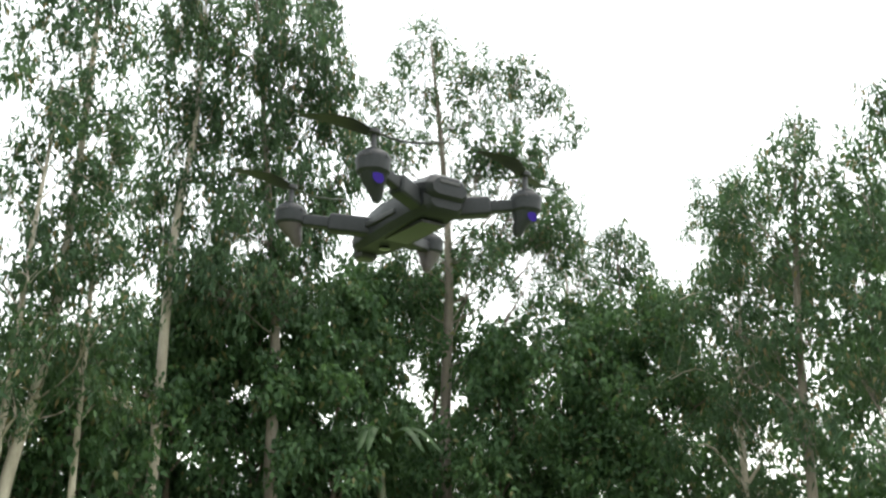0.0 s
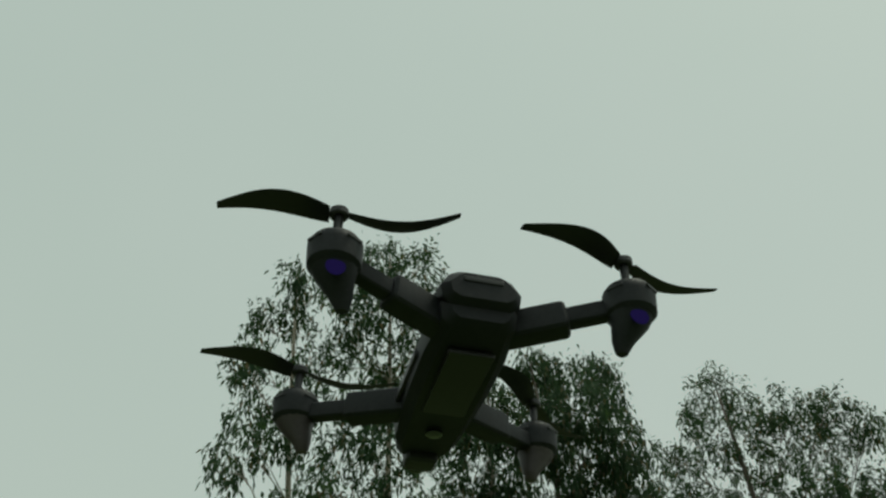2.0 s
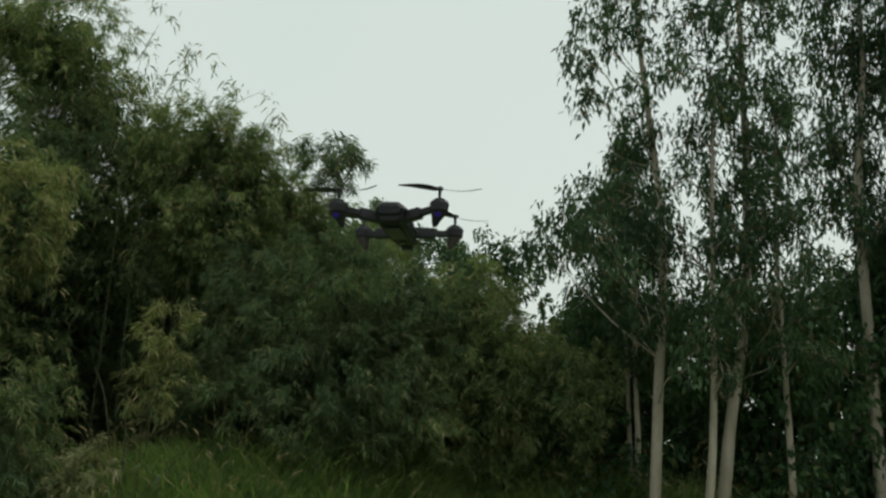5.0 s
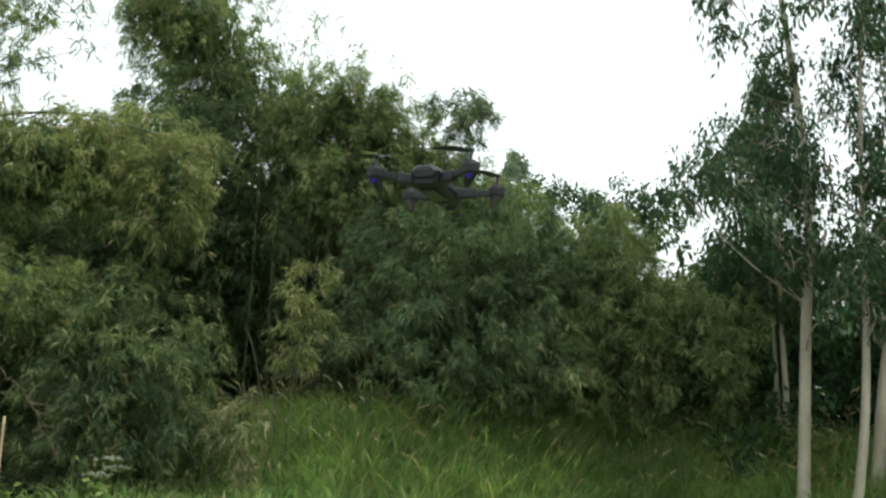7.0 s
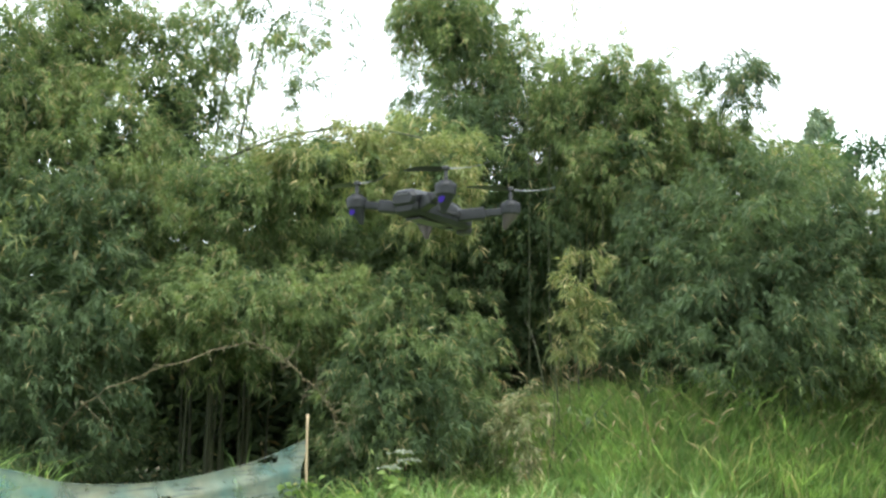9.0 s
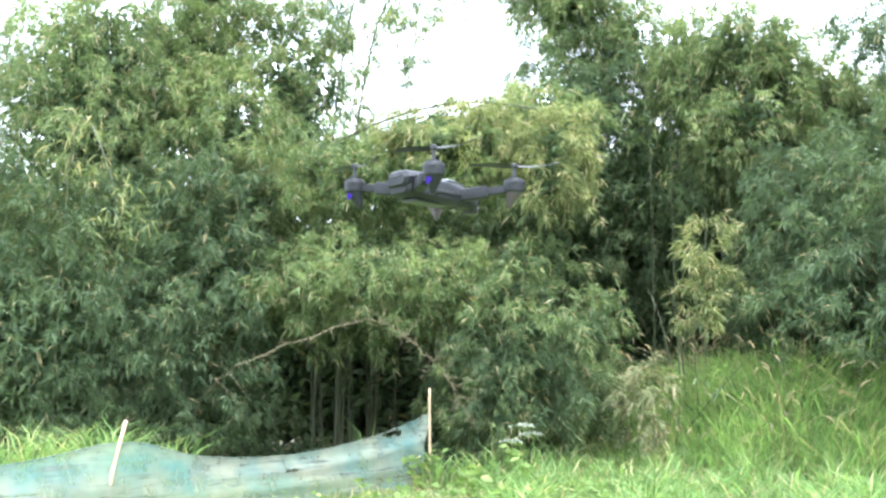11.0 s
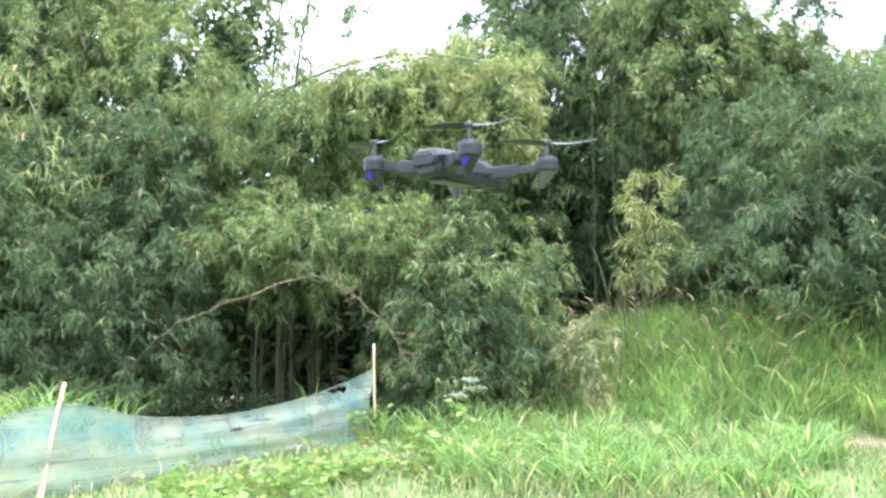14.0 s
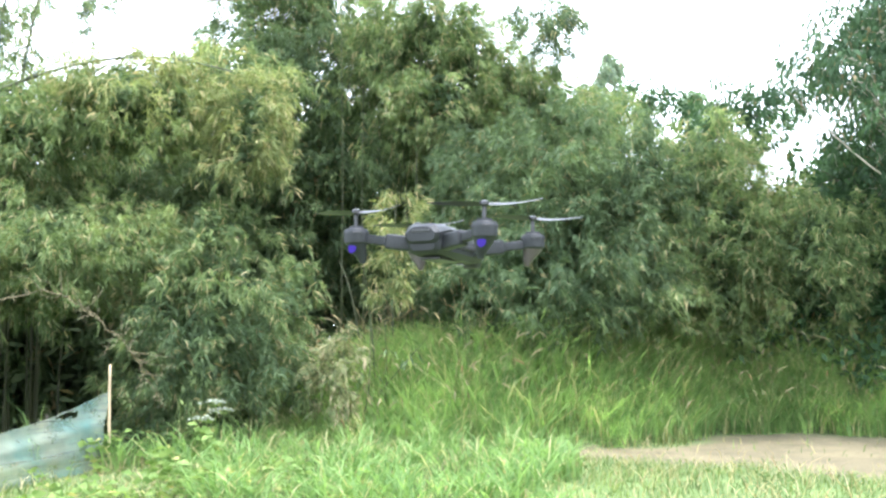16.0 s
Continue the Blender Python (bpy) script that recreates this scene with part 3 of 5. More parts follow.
# broad-leaved understory and the trees behind
UND = "dense dark green broad-leaved tree filling the understory"
for b, top, sp, cnt in [((5.2, 22.5), 7.0, 1.9, 22000), ((-0.6, 24.8), 8.6, 2.0, 17000), ((3.2, 22.0), 6.5, 2.0, 21000), ((-2.4, 22.0), 7.8, 2.1, 24000), ((-4.4, 19.6), 7.4, 1.7, 20000), ((-2.6, 19.9), 7.2, 1.6, 17000), ((-5.9, 18.7), 6.6, 1.5, 14000), ((-7.0, 15.6), 4.8, 1.3, 8000), ((1.0, 21.5), 6.0, 1.9, 18000),
                        ((-8.6, 17.3), 5.7, 1.9, 6500), ((-6.8, 16.4), 4.6, 1.8, 8000), ((-10.2, 14.9), 5.2, 1.8, 12000),
                        ((-9.4, 15.6), 4.6, 1.8, 9000), ((9.6, 20.0), 9.0, 2.2, 16000), ((-11.6, 16.0), 5.0, 1.8, 12000)]:
    tree("understory_tree", (*b, 0.15), (*b, top * 0.5), (b[0] + 0.1, b[1], top), sp, 0.06, int(0.75 * cnt), M_EUC2, M_BARKD, UND, 0.08, 0.5, (0.16, 0.085), "understory trees", 20, 0.2)
lobed_tree("broad_leaved_tree", (-16.67, 15.43, 0.15), (-16.67, 15.43, 4.0), (-16.67, 15.43, 7.93), (0.670, 0.742), [
    (0.00, 7.93, 0.67, 0.40), (0.47, 7.38, 0.81, 0.43), (-0.58, 7.53, 0.52, 0.38), (1.06, 6.69, 0.81, 0.53)],
    1.3, M_EUC2, M_BARKD, "broad crowned tree with forked bare limbs behind the bamboo", 0.16, 0.4, (0.15, 0.07))
lobed_tree("broad_leaved_tree", (-14.83, 15.90, 0.15), (-14.83, 15.90, 4.0), (-14.83, 15.90, 7.40), (0.719, 0.695), [
    (0.00, 7.40, 0.64, 0.41), (0.95, 7.24, 0.64, 0.36), (1.50, 6.98, 0.50, 0.32), (0.36, 6.75, 0.78, 0.40), (1.10, 6.48, 0.56, 0.29), (0.20, 6.15, 0.56, 0.32)],
    1.3, M_EUC2, M_BARKD, "broad crowned tree with forked bare limbs behind the bamboo", 0.16, 0.4, (0.15, 0.07))
tree("distant_tree", (-31.0, 25.6, 0.15), (-30.9, 25.6, 7.0), (-30.8, 25.6, 13.6), 1.5, 0.3, 11000, M_FAR, M_BARKD, "distant tree above the thicket, haze put into its pale leaf colour", 0.2, 0.5, (0.24, 0.09), limbs=20)
tree("distant_tree", (-29.5, 30.0, 0.15), (-29.5, 30.0, 7.0), (-29.4, 30.0, 12.4), 1.6, 0.3, 9000, M_FAR, M_BARKD, "distant tree above the thicket, haze put into its pale leaf colour", 0.2, 0.5, (0.24, 0.09), limbs=18)

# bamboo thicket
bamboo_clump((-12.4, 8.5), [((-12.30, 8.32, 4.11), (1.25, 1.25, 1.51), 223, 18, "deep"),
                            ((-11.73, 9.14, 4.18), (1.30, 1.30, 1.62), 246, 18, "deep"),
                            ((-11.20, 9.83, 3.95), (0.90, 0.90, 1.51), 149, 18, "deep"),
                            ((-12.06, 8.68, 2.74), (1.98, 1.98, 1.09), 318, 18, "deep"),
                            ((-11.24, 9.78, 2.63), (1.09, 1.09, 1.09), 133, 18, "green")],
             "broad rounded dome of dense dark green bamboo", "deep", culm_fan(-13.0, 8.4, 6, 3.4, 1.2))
# Lower masses take darker leaves, putting the hollow's shade into their colour.
bamboo_clump((-15.8, 5.6), [((-16.06, 5.21, 9.42), (1.22, 1.22, 1.26), 170, 18, "green"),
                            ((-16.28, 4.56, 9.75), (0.61, 0.61, 0.67), 44, 18, "green"),
                            ((-15.73, 6.06, 8.38), (0.62, 0.62, 1.08), 66, 18, "green"),
                            ((-16.01, 5.35, 7.34), (1.35, 1.35, 1.23), 193, 18, "deep"),
                            ((-15.9, 6.2, 5.4), (1.5, 1.9, 1.7), 230, 17, "deep"),
                            ((-17.0, 5.4, 2.6), (1.0, 2.2, 2.6), 330, 17, "deep")],
             "tall bulky green bamboo clump behind the mounds", "deep", culm_fan(-16.4, 5.6, 4, 8.0, 0.9, 0.025))
bamboo_clump((-14.3, 7.6), [((-13.90, 9.16, 6.80), (0.55, 0.55, 0.71), 60, 17, "green"),
                            ((-13.45, 9.83, 6.36), (0.85, 0.85, 0.58), 70, 17, "green"),
                            ((-12.87, 10.63, 6.02), (0.68, 0.68, 0.41), 45, 17, "green"),
                            ((-14.41, 8.29, 6.09), (1.24, 1.24, 1.04), 170, 17, "green"),
                            ((-15.11, 6.90, 7.63), (0.52, 0.52, 0.97), 75, 17, "green"),
                            ((-13.96, 7.46, 7.66), (0.84, 0.84, 0.77), 84, 18, "green"),
                            ((-13.58, 8.11, 7.24), (0.51, 0.51, 0.88), 49, 18, "green"),
                            ((-14.30, 6.80, 7.15), (0.67, 0.67, 0.76), 61, 18, "green"),
                            ((-13.85, 7.65, 6.31), (1.10, 1.10, 0.74), 107, 18, "green"),
                            ((-13.11, 8.84, 6.82), (0.44, 0.44, 0.37), 21, 18, "green"),
                            ((-12.42, 9.13, 7.65), (0.49, 0.49, 0.19), 30, 16, "deep"),
                            ((-12.28, 9.31, 7.20), (0.26, 0.26, 0.34), 18, 16, "deep")],
             "rounded bamboo clump with feathery tips", "green", culm_fan(-14.8, 7.8, 3, 6.4, 0.5, 0.02) + [((-13.2, 9.0), (0.75, 0.2, 0), 7.9, 1.0, 0.02)])
# Lower right plumes are half in darker leaves, painting in that side's shade.
bamboo_clump((-14.3, 2.0), [((-13.9, 1.2, 3.3), (1.3, 2.1, 0.8), 400, 18, "green"), ((-16.4, 2.2, 4.6), (1.0, 2.6, 1.5), 260, 14, "deep"), ((-13.3, 3.3, 1.9), (1.2, 1.3, 1.95), 170, 18, "deep"), ((-13.25, 3.3, 1.95), (1.2, 1.3, 1.9), 190, 18, "green"), ((-16.6, 4.1, 4.8), (0.8, 1.0, 1.4), 90, 14, "deep")],
             "low arching mound of olive green bamboo", "green", culm_fan(-14.8, 2.6, 7, 3.4, 1.2))
bamboo_clump((-15.2, -1.4), [((-14.13, 3.83, 6.35), (0.50, 0.96, 0.42), 60, 17, "green"), ((-14.41, 2.55, 6.01), (0.50, 1.11, 0.47), 60, 17, "green"), ((-14.2, 0.6, 5.25), (0.8, 1.4, 0.8), 150, 18, "green"), ((-13.4, 2.2, 5.7), (0.7, 1.1, 0.55), 70, 18, "yellow"), ((-13.7, 2.0, 5.3), (0.7, 1.2, 0.6), 70, 18, "green"),
                             ((-12.6, 3.75, 5.15), (0.4, 0.45, 0.8), 85, 18, "yellow"), ((-14.9, -1.0, 4.9), (0.7, 0.9, 0.7), 80, 16, "green")],
             "arching bamboo with yellowing leaves at its hanging tip", "yellow",
             [((-15.2, -1.6), (1.9, 4.4, 0), 7.0, 1.0, 0.04), ((-15.3, -1.2), (1.6, 3.6, 0), 7.4, 1.0, 0.035), ((-15.4, -1.8), (1.7, 3.0, 0), 7.0, 1.0, 0.035)])
bamboo_clump((-15.6, -3.4), [((-15.74, -4.10, 7.04), (0.80, 1.55, 1.39), 170, 17, "green"), ((-16.05, -2.28, 7.86), (0.80, 0.95, 0.95), 90, 17, "green"), ((-15.8, -3.8, 6.4), (1.9, 2.3, 3.3), 620, 17, "green"), ((-17.2, -3.6, 5.6), (1.0, 2.2, 2.6), 120, 15, "deep"), ((-14.3, -4.2, 2.6), (1.6, 2.2, 2.6), 480, 18, "deep"),
                             ((-14.2, -1.8, 3.0), (1.0, 1.1, 2.6), 300, 18, "deep"), ((-15.7, -0.5, 6.9), (0.9, 1.25, 2.4), 210, 17, "green"),
                             ((-15.5, 0.3, 8.7), (0.6, 0.8, 0.8), 34, 15, "green"), ((-15.2, 1.0, 8.6), (0.4, 0.7, 0.35), 16, 12, "deep"),
                             ((-15.0, 1.9, 8.5), (0.25, 0.6, 0.2), 9, 9, "green"), ((-15.4, 0.6, 7.4), (0.4, 0.7, 0.5), 20, 12, "green"), ((-15.9, -2.0, 9.0), (0.9, 0.9, 1.0), 70, 15, "green"), ((-15.0, -1.7, 6.0), (0.9, 1.1, 1.2), 120, 17, "green"),
                             ((-14.2, 1.65, 7.4), (0.16, 0.2, 0.6), 16, 10, "deep"), ((-14.3, 1.2, 7.9), (0.2, 0.3, 0.4), 12, 10, "green")],
             "tall leafy green bamboo clump hanging to the ground", "green",
             culm_fan(-15.9, -3.4, 8, 8.5, 1.6) + [((-15.7, -2.6), (1.6, 4.4, 0), 9.0, 1.0, 0.03), ((-15.7, -2.4), (1.7, 5.4, 0), 8.8, 1.0, 0.025)])
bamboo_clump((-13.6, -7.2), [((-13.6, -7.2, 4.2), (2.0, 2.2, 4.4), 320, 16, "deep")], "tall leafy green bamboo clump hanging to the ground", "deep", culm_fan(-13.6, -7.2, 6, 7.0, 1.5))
# Added backing that blocks light through the gaps; darker leaves colour in the shade.
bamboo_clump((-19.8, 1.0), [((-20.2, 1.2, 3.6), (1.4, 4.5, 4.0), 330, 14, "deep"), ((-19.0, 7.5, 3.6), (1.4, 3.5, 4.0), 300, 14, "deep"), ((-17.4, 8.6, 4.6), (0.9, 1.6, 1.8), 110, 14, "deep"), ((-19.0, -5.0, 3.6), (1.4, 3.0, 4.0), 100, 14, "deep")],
             "bamboo at the back of the thicket, shade in its darker leaves", "deep", culm_fan(-17.4, 0.4, 9, 5.5, 0.5, 0.026) + culm_fan(-18.0, 1.2, 9, 5.5, 0.5, 0.024))
bamboo_clump((-12.2, 5.9), [((-12.1, 5.85, 3.35), (0.22, 0.28, 0.85), 34, 16, "yellow")], "pale yellow-green hanging bamboo branch", "yellow", culm_fan(-12.6, 5.9, 3, 3.6, 0.5, 0.02))
bamboo_clump((-12.0, 4.75), [((-11.9, 4.75, 1.25), (0.16, 0.18, 0.75), 26, 15, "dry")], "dry straw-coloured bamboo branch drooping to the ground", "dry", culm_fan(-12.2, 4.8, 2, 1.7, 0.3, 0.015))
bamboo_clump((-10.7, 12.1), [((-11.23, 11.58, 4.74), (0.74, 0.74, 1.13), 110, 16, "green"), ((-10.48, 12.29, 3.95), (0.58, 0.58, 0.85), 70, 16, "green"), ((-10.58, 11.53, 3.59), (0.95, 0.95, 1.43), 153, 16, "green"),
                            ((-10.84, 11.28, 2.76), (0.94, 0.94, 0.84), 93, 16, "green"),
                            ((-9.58, 12.42, 3.17), (0.95, 0.95, 1.21), 107, 16, "green")],
             "pale green feathery bush beside the bamboo", "green", culm_fan(-10.9, 12.0, 4, 3.0, 0.8, 0.02))
tree("understory_tree", (-6.3, 19.6, 0.15), (-6.3, 19.6, 3.5), (-6.2, 19.6, 6.6), 1.6, 0.06, 14000, M_EUC2, M_BARKD, UND, 0.08, 0.5, (0.15, 0.075), "understory trees", 20, 0.2)


# far woods and the low undergrowth that closes the view under the crowns
def mass_of_leaves(name, spots, leaf, mat, label):
    """Leafy masses past counting, as one object: spots of x, y, top, radius, leaves."""
    pieces = []
    for x, y, top, r, n in spots:
        z0 = float(bank(x, y))
        k = max(4, n // 60)
        c = np.stack([x + rng.normal(0, r * 0.55, k), y + rng.normal(0, r * 0.55, k), z0 + (top - z0) * rng.uniform(0.04, 0.92, k) ** 0.9], -1)
        p = np.repeat(c, 60, 0) + rng.normal(0, 0.22 * min(r, 1.6), (k * 60, 3))
        p[:, 2] = np.maximum(p[:, 2], z0 + 0.03)
        pieces.append(leaves(p, rng.normal(size=p.shape) + [0, 0, -0.2], *leaf, droop=0.1))
    v, f = joined(pieces)
    return tagged(new(name, mesh_of(name, v, f, mat)), label, "undergrowth", kind="stuff")


spots = []
for a in np.arange(-38, 112, 3.2):
    d = 36 + 6 * rng.uniform(-1, 1)
    x, y = 1 - math.sin(radians(a)) * d, math.cos(radians(a)) * d
    spots.append((x, y, rng.uniform(5.0, 8.0) + (1.0 if a < 20 else 0), 2.2, 900))
mass_of_leaves("far_woods", spots, (0.34, 0.2), M_EUC2, "dark belt of distant woods behind the trees")
spots = []
for a in np.arange(-30, 40, 3.0):
    d = 24 + 3 * rng.uniform(-1, 1)
    spots.append((1 - math.sin(radians(a)) * d, math.cos(radians(a)) * d, 2.2 if 6 < a < 15 else rng.uniform(2.5, 5.0), 1.3, 1400))
for a in np.arange(28, 62, 2.4):
    d = 18.2 + 1.2 * rng.uniform(-1, 1)
    spots.append((1 - math.sin(radians(a)) * d, math.cos(radians(a)) * d, rng.uniform(2.0, 3.6), 0.9, 1500))
mass_of_leaves("undergrowth", spots, (0.17, 0.09), M_EUC2, "dense broad-leaved shrubs under the trees")
# Floor plants use the darker leaf, so shade under the clumps is coloured in.
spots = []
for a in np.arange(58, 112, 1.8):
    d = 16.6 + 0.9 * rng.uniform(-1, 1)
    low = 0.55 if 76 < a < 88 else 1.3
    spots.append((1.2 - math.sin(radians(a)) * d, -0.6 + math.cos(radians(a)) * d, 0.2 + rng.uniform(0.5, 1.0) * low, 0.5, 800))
mass_of_leaves("thicket_floor_plants", spots, (0.13, 0.05), M_BAMD, "low plants on the thicket floor, shade in their darker leaf colour")

# Filler added to close sky gaps; its dark leaf colour stands for shade.
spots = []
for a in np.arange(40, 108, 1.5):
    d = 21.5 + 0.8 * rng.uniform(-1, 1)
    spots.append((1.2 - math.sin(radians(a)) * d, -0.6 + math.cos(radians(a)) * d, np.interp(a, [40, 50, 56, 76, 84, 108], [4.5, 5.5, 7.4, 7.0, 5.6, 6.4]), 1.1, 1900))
mass_of_leaves("thicket_back_filler", spots, (0.42, 0.13), M_BAMD, "added leaf filler closing gaps behind the thicket, shade in its dark colour")


# ---- grass ----
def blades(x, y, height, width, lean, levels=3):
    """Curved tapering blades on the ground."""
    n = len(x)
    z = bank(x, y)
    a = rng.uniform(0, 2 * np.pi, n)
    out = np.stack([np.cos(a), np.sin(a), 0 * a], -1)
    b = rng.uniform(0, 2 * np.pi, n)
    side = np.stack([np.cos(b), np.sin(b), 0 * b], -1) * width
    base = np.stack([x, y, z - 0.02], -1)
    bend = (lean * rng.uniform(0.3, 1.4, n) * height)[:, None]
    rows = []
    for k in range(levels):
        u = k / levels
        c = base + np.array([0, 0, 1.0]) * (height[:, None] * (u - 0.22 * lean * u ** 3)) + out * bend * u ** 2
        w = side * (0.5 * (1 - 0.55 * u ** 2)) * rng.uniform(0.8, 1.2, (n, 1))
        rows += [c - w, c + w]
    tipz = base + np.array([0, 0, 1.0]) * (height[:, None] * (1 - 0.30 * lean)) + out * bend
    rows += [tipz, tipz + side * 0.02]
    v = np.stack(rows, 1)
    m = 2 * levels + 2
    o = np.arange(n)[:, None] * m
    f = np.concatenate([np.stack([o[:, 0] + 2 * k, o[:, 0] + 2 * k + 1, o[:, 0] + 2 * k + 3, o[:, 0] + 2 * k + 2], -1) for k in range(levels)])
    return v.reshape(-1, 3), f


def polar(n, a0, a1, d0, d1):
    """Even scatter over a sector of ground, by angle to the left of +y and distance."""
    a, d = np.radians(rng.uniform(a0, a1, n)), np.sqrt(rng.uniform(d0 ** 2, d1 ** 2, n))
    return 1.2 - np.sin(a) * d, -0.6 + np.cos(a) * d


def patchy(x, y, s=1.0):
    return 0.5 + 0.25 * np.sin(x * 1.7 * s + 1) * np.cos(y * 1.9 * s) + 0.25 * np.sin(x * 0.8 * s - y * 1.1 * s)


x, y = (np.concatenate(q) for q in zip(polar(70000, 26, 77, 13.0, 17.8), polar(9000, 30, 51, 16.0, 18.6)))
az = np.degrees(np.arctan2(1.2 - x, y + 0.6))
dd = np.hypot(x - 1.2, y + 0.6)
front = np.interp(az, [26, 45, 49, 53, 60, 66, 70, 77], [16.3, 16.2, 15.0, 14.2, 13.9, 13.6, 14.0, 15.0])
keep = (dd > front + 0.2 * np.sin(az * 1.3) + rng.normal(0, 0.25, len(x))) & (soil_share(x, y) < 0.3) & (rng.uniform(0, 1, len(x)) < 0.5 + 0.55 * patchy(x, y) + np.clip((53 - az) / 10, 0, 0.4))
x, y, az, dd = x[keep], y[keep], az[keep], dd[keep]
rise = np.clip((dd - np.interp(az, [26, 45, 49, 53, 60, 77], [16.3, 16.2, 15.0, 14.2, 13.7, 14.4])) / 1.2, 0.0, 1.0)
h = (0.6 + 0.55 * rise) * rng.uniform(0.55, 1.15, len(x)) * np.interp(az, [26, 45, 56, 66, 70, 73, 77], [1.0, 1.2, 1.3, 1.1, 0.85, 0.65, 0.5])
v, f = blades(x, y, h, 0.015, 0.6)
k = rng.choice(len(x), 6000, replace=False)
v2, f2 = blades(x[k], y[k], h[k] * 1.15, 0.028, 0.9)
v, f = joined([(v, f), (v2, f2)])
tagged(new("tall_grass", mesh_of("tall_grass", v, f, M_GRASS)), "tall bright green grass on a low bank", "grass", kind="stuff")

pick = rng.choice(len(x), 800, replace=False)
pieces = []
for k in pick:
    hh = h[k] * rng.uniform(1.05, 1.3)
    b = np.array([x[k], y[k], float(bank(x[k], y[k]))])
    le = rng.normal(0, 0.14, 3) * [1, 1, 0]
    ln = curve_points([b, b + [0, 0, hh * 0.6] + le * 0.3, b + [0, 0, hh] + le], 6)
    pieces.append(tube(ln, np.linspace(0.004, 0.002, 6), 3))
    pieces.append(tube(curve_points([ln[-1], ln[-1] + le * 0.3 + [0, 0, 0.07], ln[-1] + le * 0.8 + [0, 0, 0.11]], 4), [0.005, 0.012, 0.010, 0.002], 5))
v, f = joined(pieces)
tagged(new("grass_seed_heads", mesh_of("grass_seed_heads", v, f, M_SEED)), "pale dry seed heads above the tall grass", "grass", kind="stuff")

# turf in front of the bank and the net
x, y = polar(46000, 34, 108, 7.0, 15.4)
keep = (rng.uniform(0, 1, len(x)) > soil_share(x, y) * 0.97) & (rng.uniform(0, 1, len(x)) < 0.5 + 0.5 * patchy(x, y, 1.7))
x, y = x[keep], y[keep]
az = np.degrees(np.arctan2(1.2 - x, y + 0.6))
h = rng.uniform(0.08, 0.26, len(x)) * (0.6 + 0.9 * patchy(x, y, 1.3)) * np.interp(az, [34, 55, 64, 72, 78, 108], [0.7, 0.95, 1.5, 1.7, 0.8, 0.8])
v, f = blades(x, y, h, 0.014, 0.8, 2)
tagged(new("short_grass", mesh_of("short_grass", v, f, M_TURF)), "short yellow-green grass beside the sandy path", "grass", kind="stuff")

# dry stalks standing in the turf
k = rng.choice(len(x), 2600, replace=False)
v, f = blades(x[k], y[k], rng.uniform(0.16, 0.46, 2600), 0.009, 0.9, 2)
tagged(new("dry_grass_stalks", mesh_of("dry_grass_stalks", v, f, M_SEED)), "pale dry stalks standing in the short grass", "grass", kind="stuff")

# thin worn grass round the place where the camera stands
x, y = polar(12000, -180, 180, 0.0, 7.4)
h = rng.uniform(0.04, 0.12, len(x)) * (0.6 + 0.8 * patchy(x, y, 1.3))
v, f = blades(x, y, h, 0.016, 0.9, 1)
tagged(new("worn_grass", mesh_of("worn_grass", v, f, M_TURF)), "short worn grass on open ground", "grass", kind="stuff")

# long-leaved tufts along the edge of the thicket
def tuft(place, n, height, lean, label):
    ob = empty_at("grass_tuft", (place[0], place[1], float(bank(place[0], place[1]))))
    px_, py_ = place[0] + rng.normal(0, 0.10, n), place[1] + rng.normal(0, 0.10, n)
    v, f = blades(px_, py_, height * rng.uniform(0.6, 1.15, n), 0.024, lean)
    part_mesh("foliage", mesh_of("foliage", v - np.array(ob.location), f, M_GRASS), ob)
    tagged(ob, label, "grass", "grass tufts")


TUFT = "arching tuft of long green grass blades"
for a, d, n, hh, le in [(76.6, 13.2, 60, 0.75, 0.7), (78.0, 13.6, 45, 0.7, 0.9), (74.4, 13.5, 60, 0.7, 0.6), (72.5, 13.8, 50, 0.75, 0.7), (80.0, 13.4, 40, 0.75, 0.9), (70.5, 13.2, 40, 0.6, 0.7),
                        (99.5, 12.6, 90, 1.3, 0.8), (101.5, 13.0, 90, 1.25, 0.8), (103.5, 12.8, 90, 1.25, 0.8), (105.5, 12.9, 90, 1.2, 0.8), (97.6, 13.4, 60, 1.1, 0.8), (107.0, 12.6, 80, 1.2, 0.8),
                        (95.5, 14.2, 40, 1.0, 0.7), (84.6, 14.6, 14, 1.1, 0.5), (67.5, 12.0, 50, 0.5, 0.8), (64.0, 11.6, 50, 0.45, 0.8)]:
    tuft((1.2 - math.sin(radians(a)) * d, -0.6 + math.cos(radians(a)) * d), n, hh, le, TUFT)

for k in range(120):
    a = rng.uniform(54, 80)
    d = np.interp(a, [54, 64, 84], [10.6, 10.0, 11.0]) + rng.uniform(-1.0, 2.6)
    tx, ty = 1.2 - math.sin(radians(a)) * d, -0.6 + math.cos(radians(a)) * d
    if soil_share(tx, ty) < 0.2 and a < 76:
        tuft((tx, ty), int(rng.integers(18, 40)), rng.uniform(0.32, 0.72), rng.uniform(0.6, 1.0), TUFT)


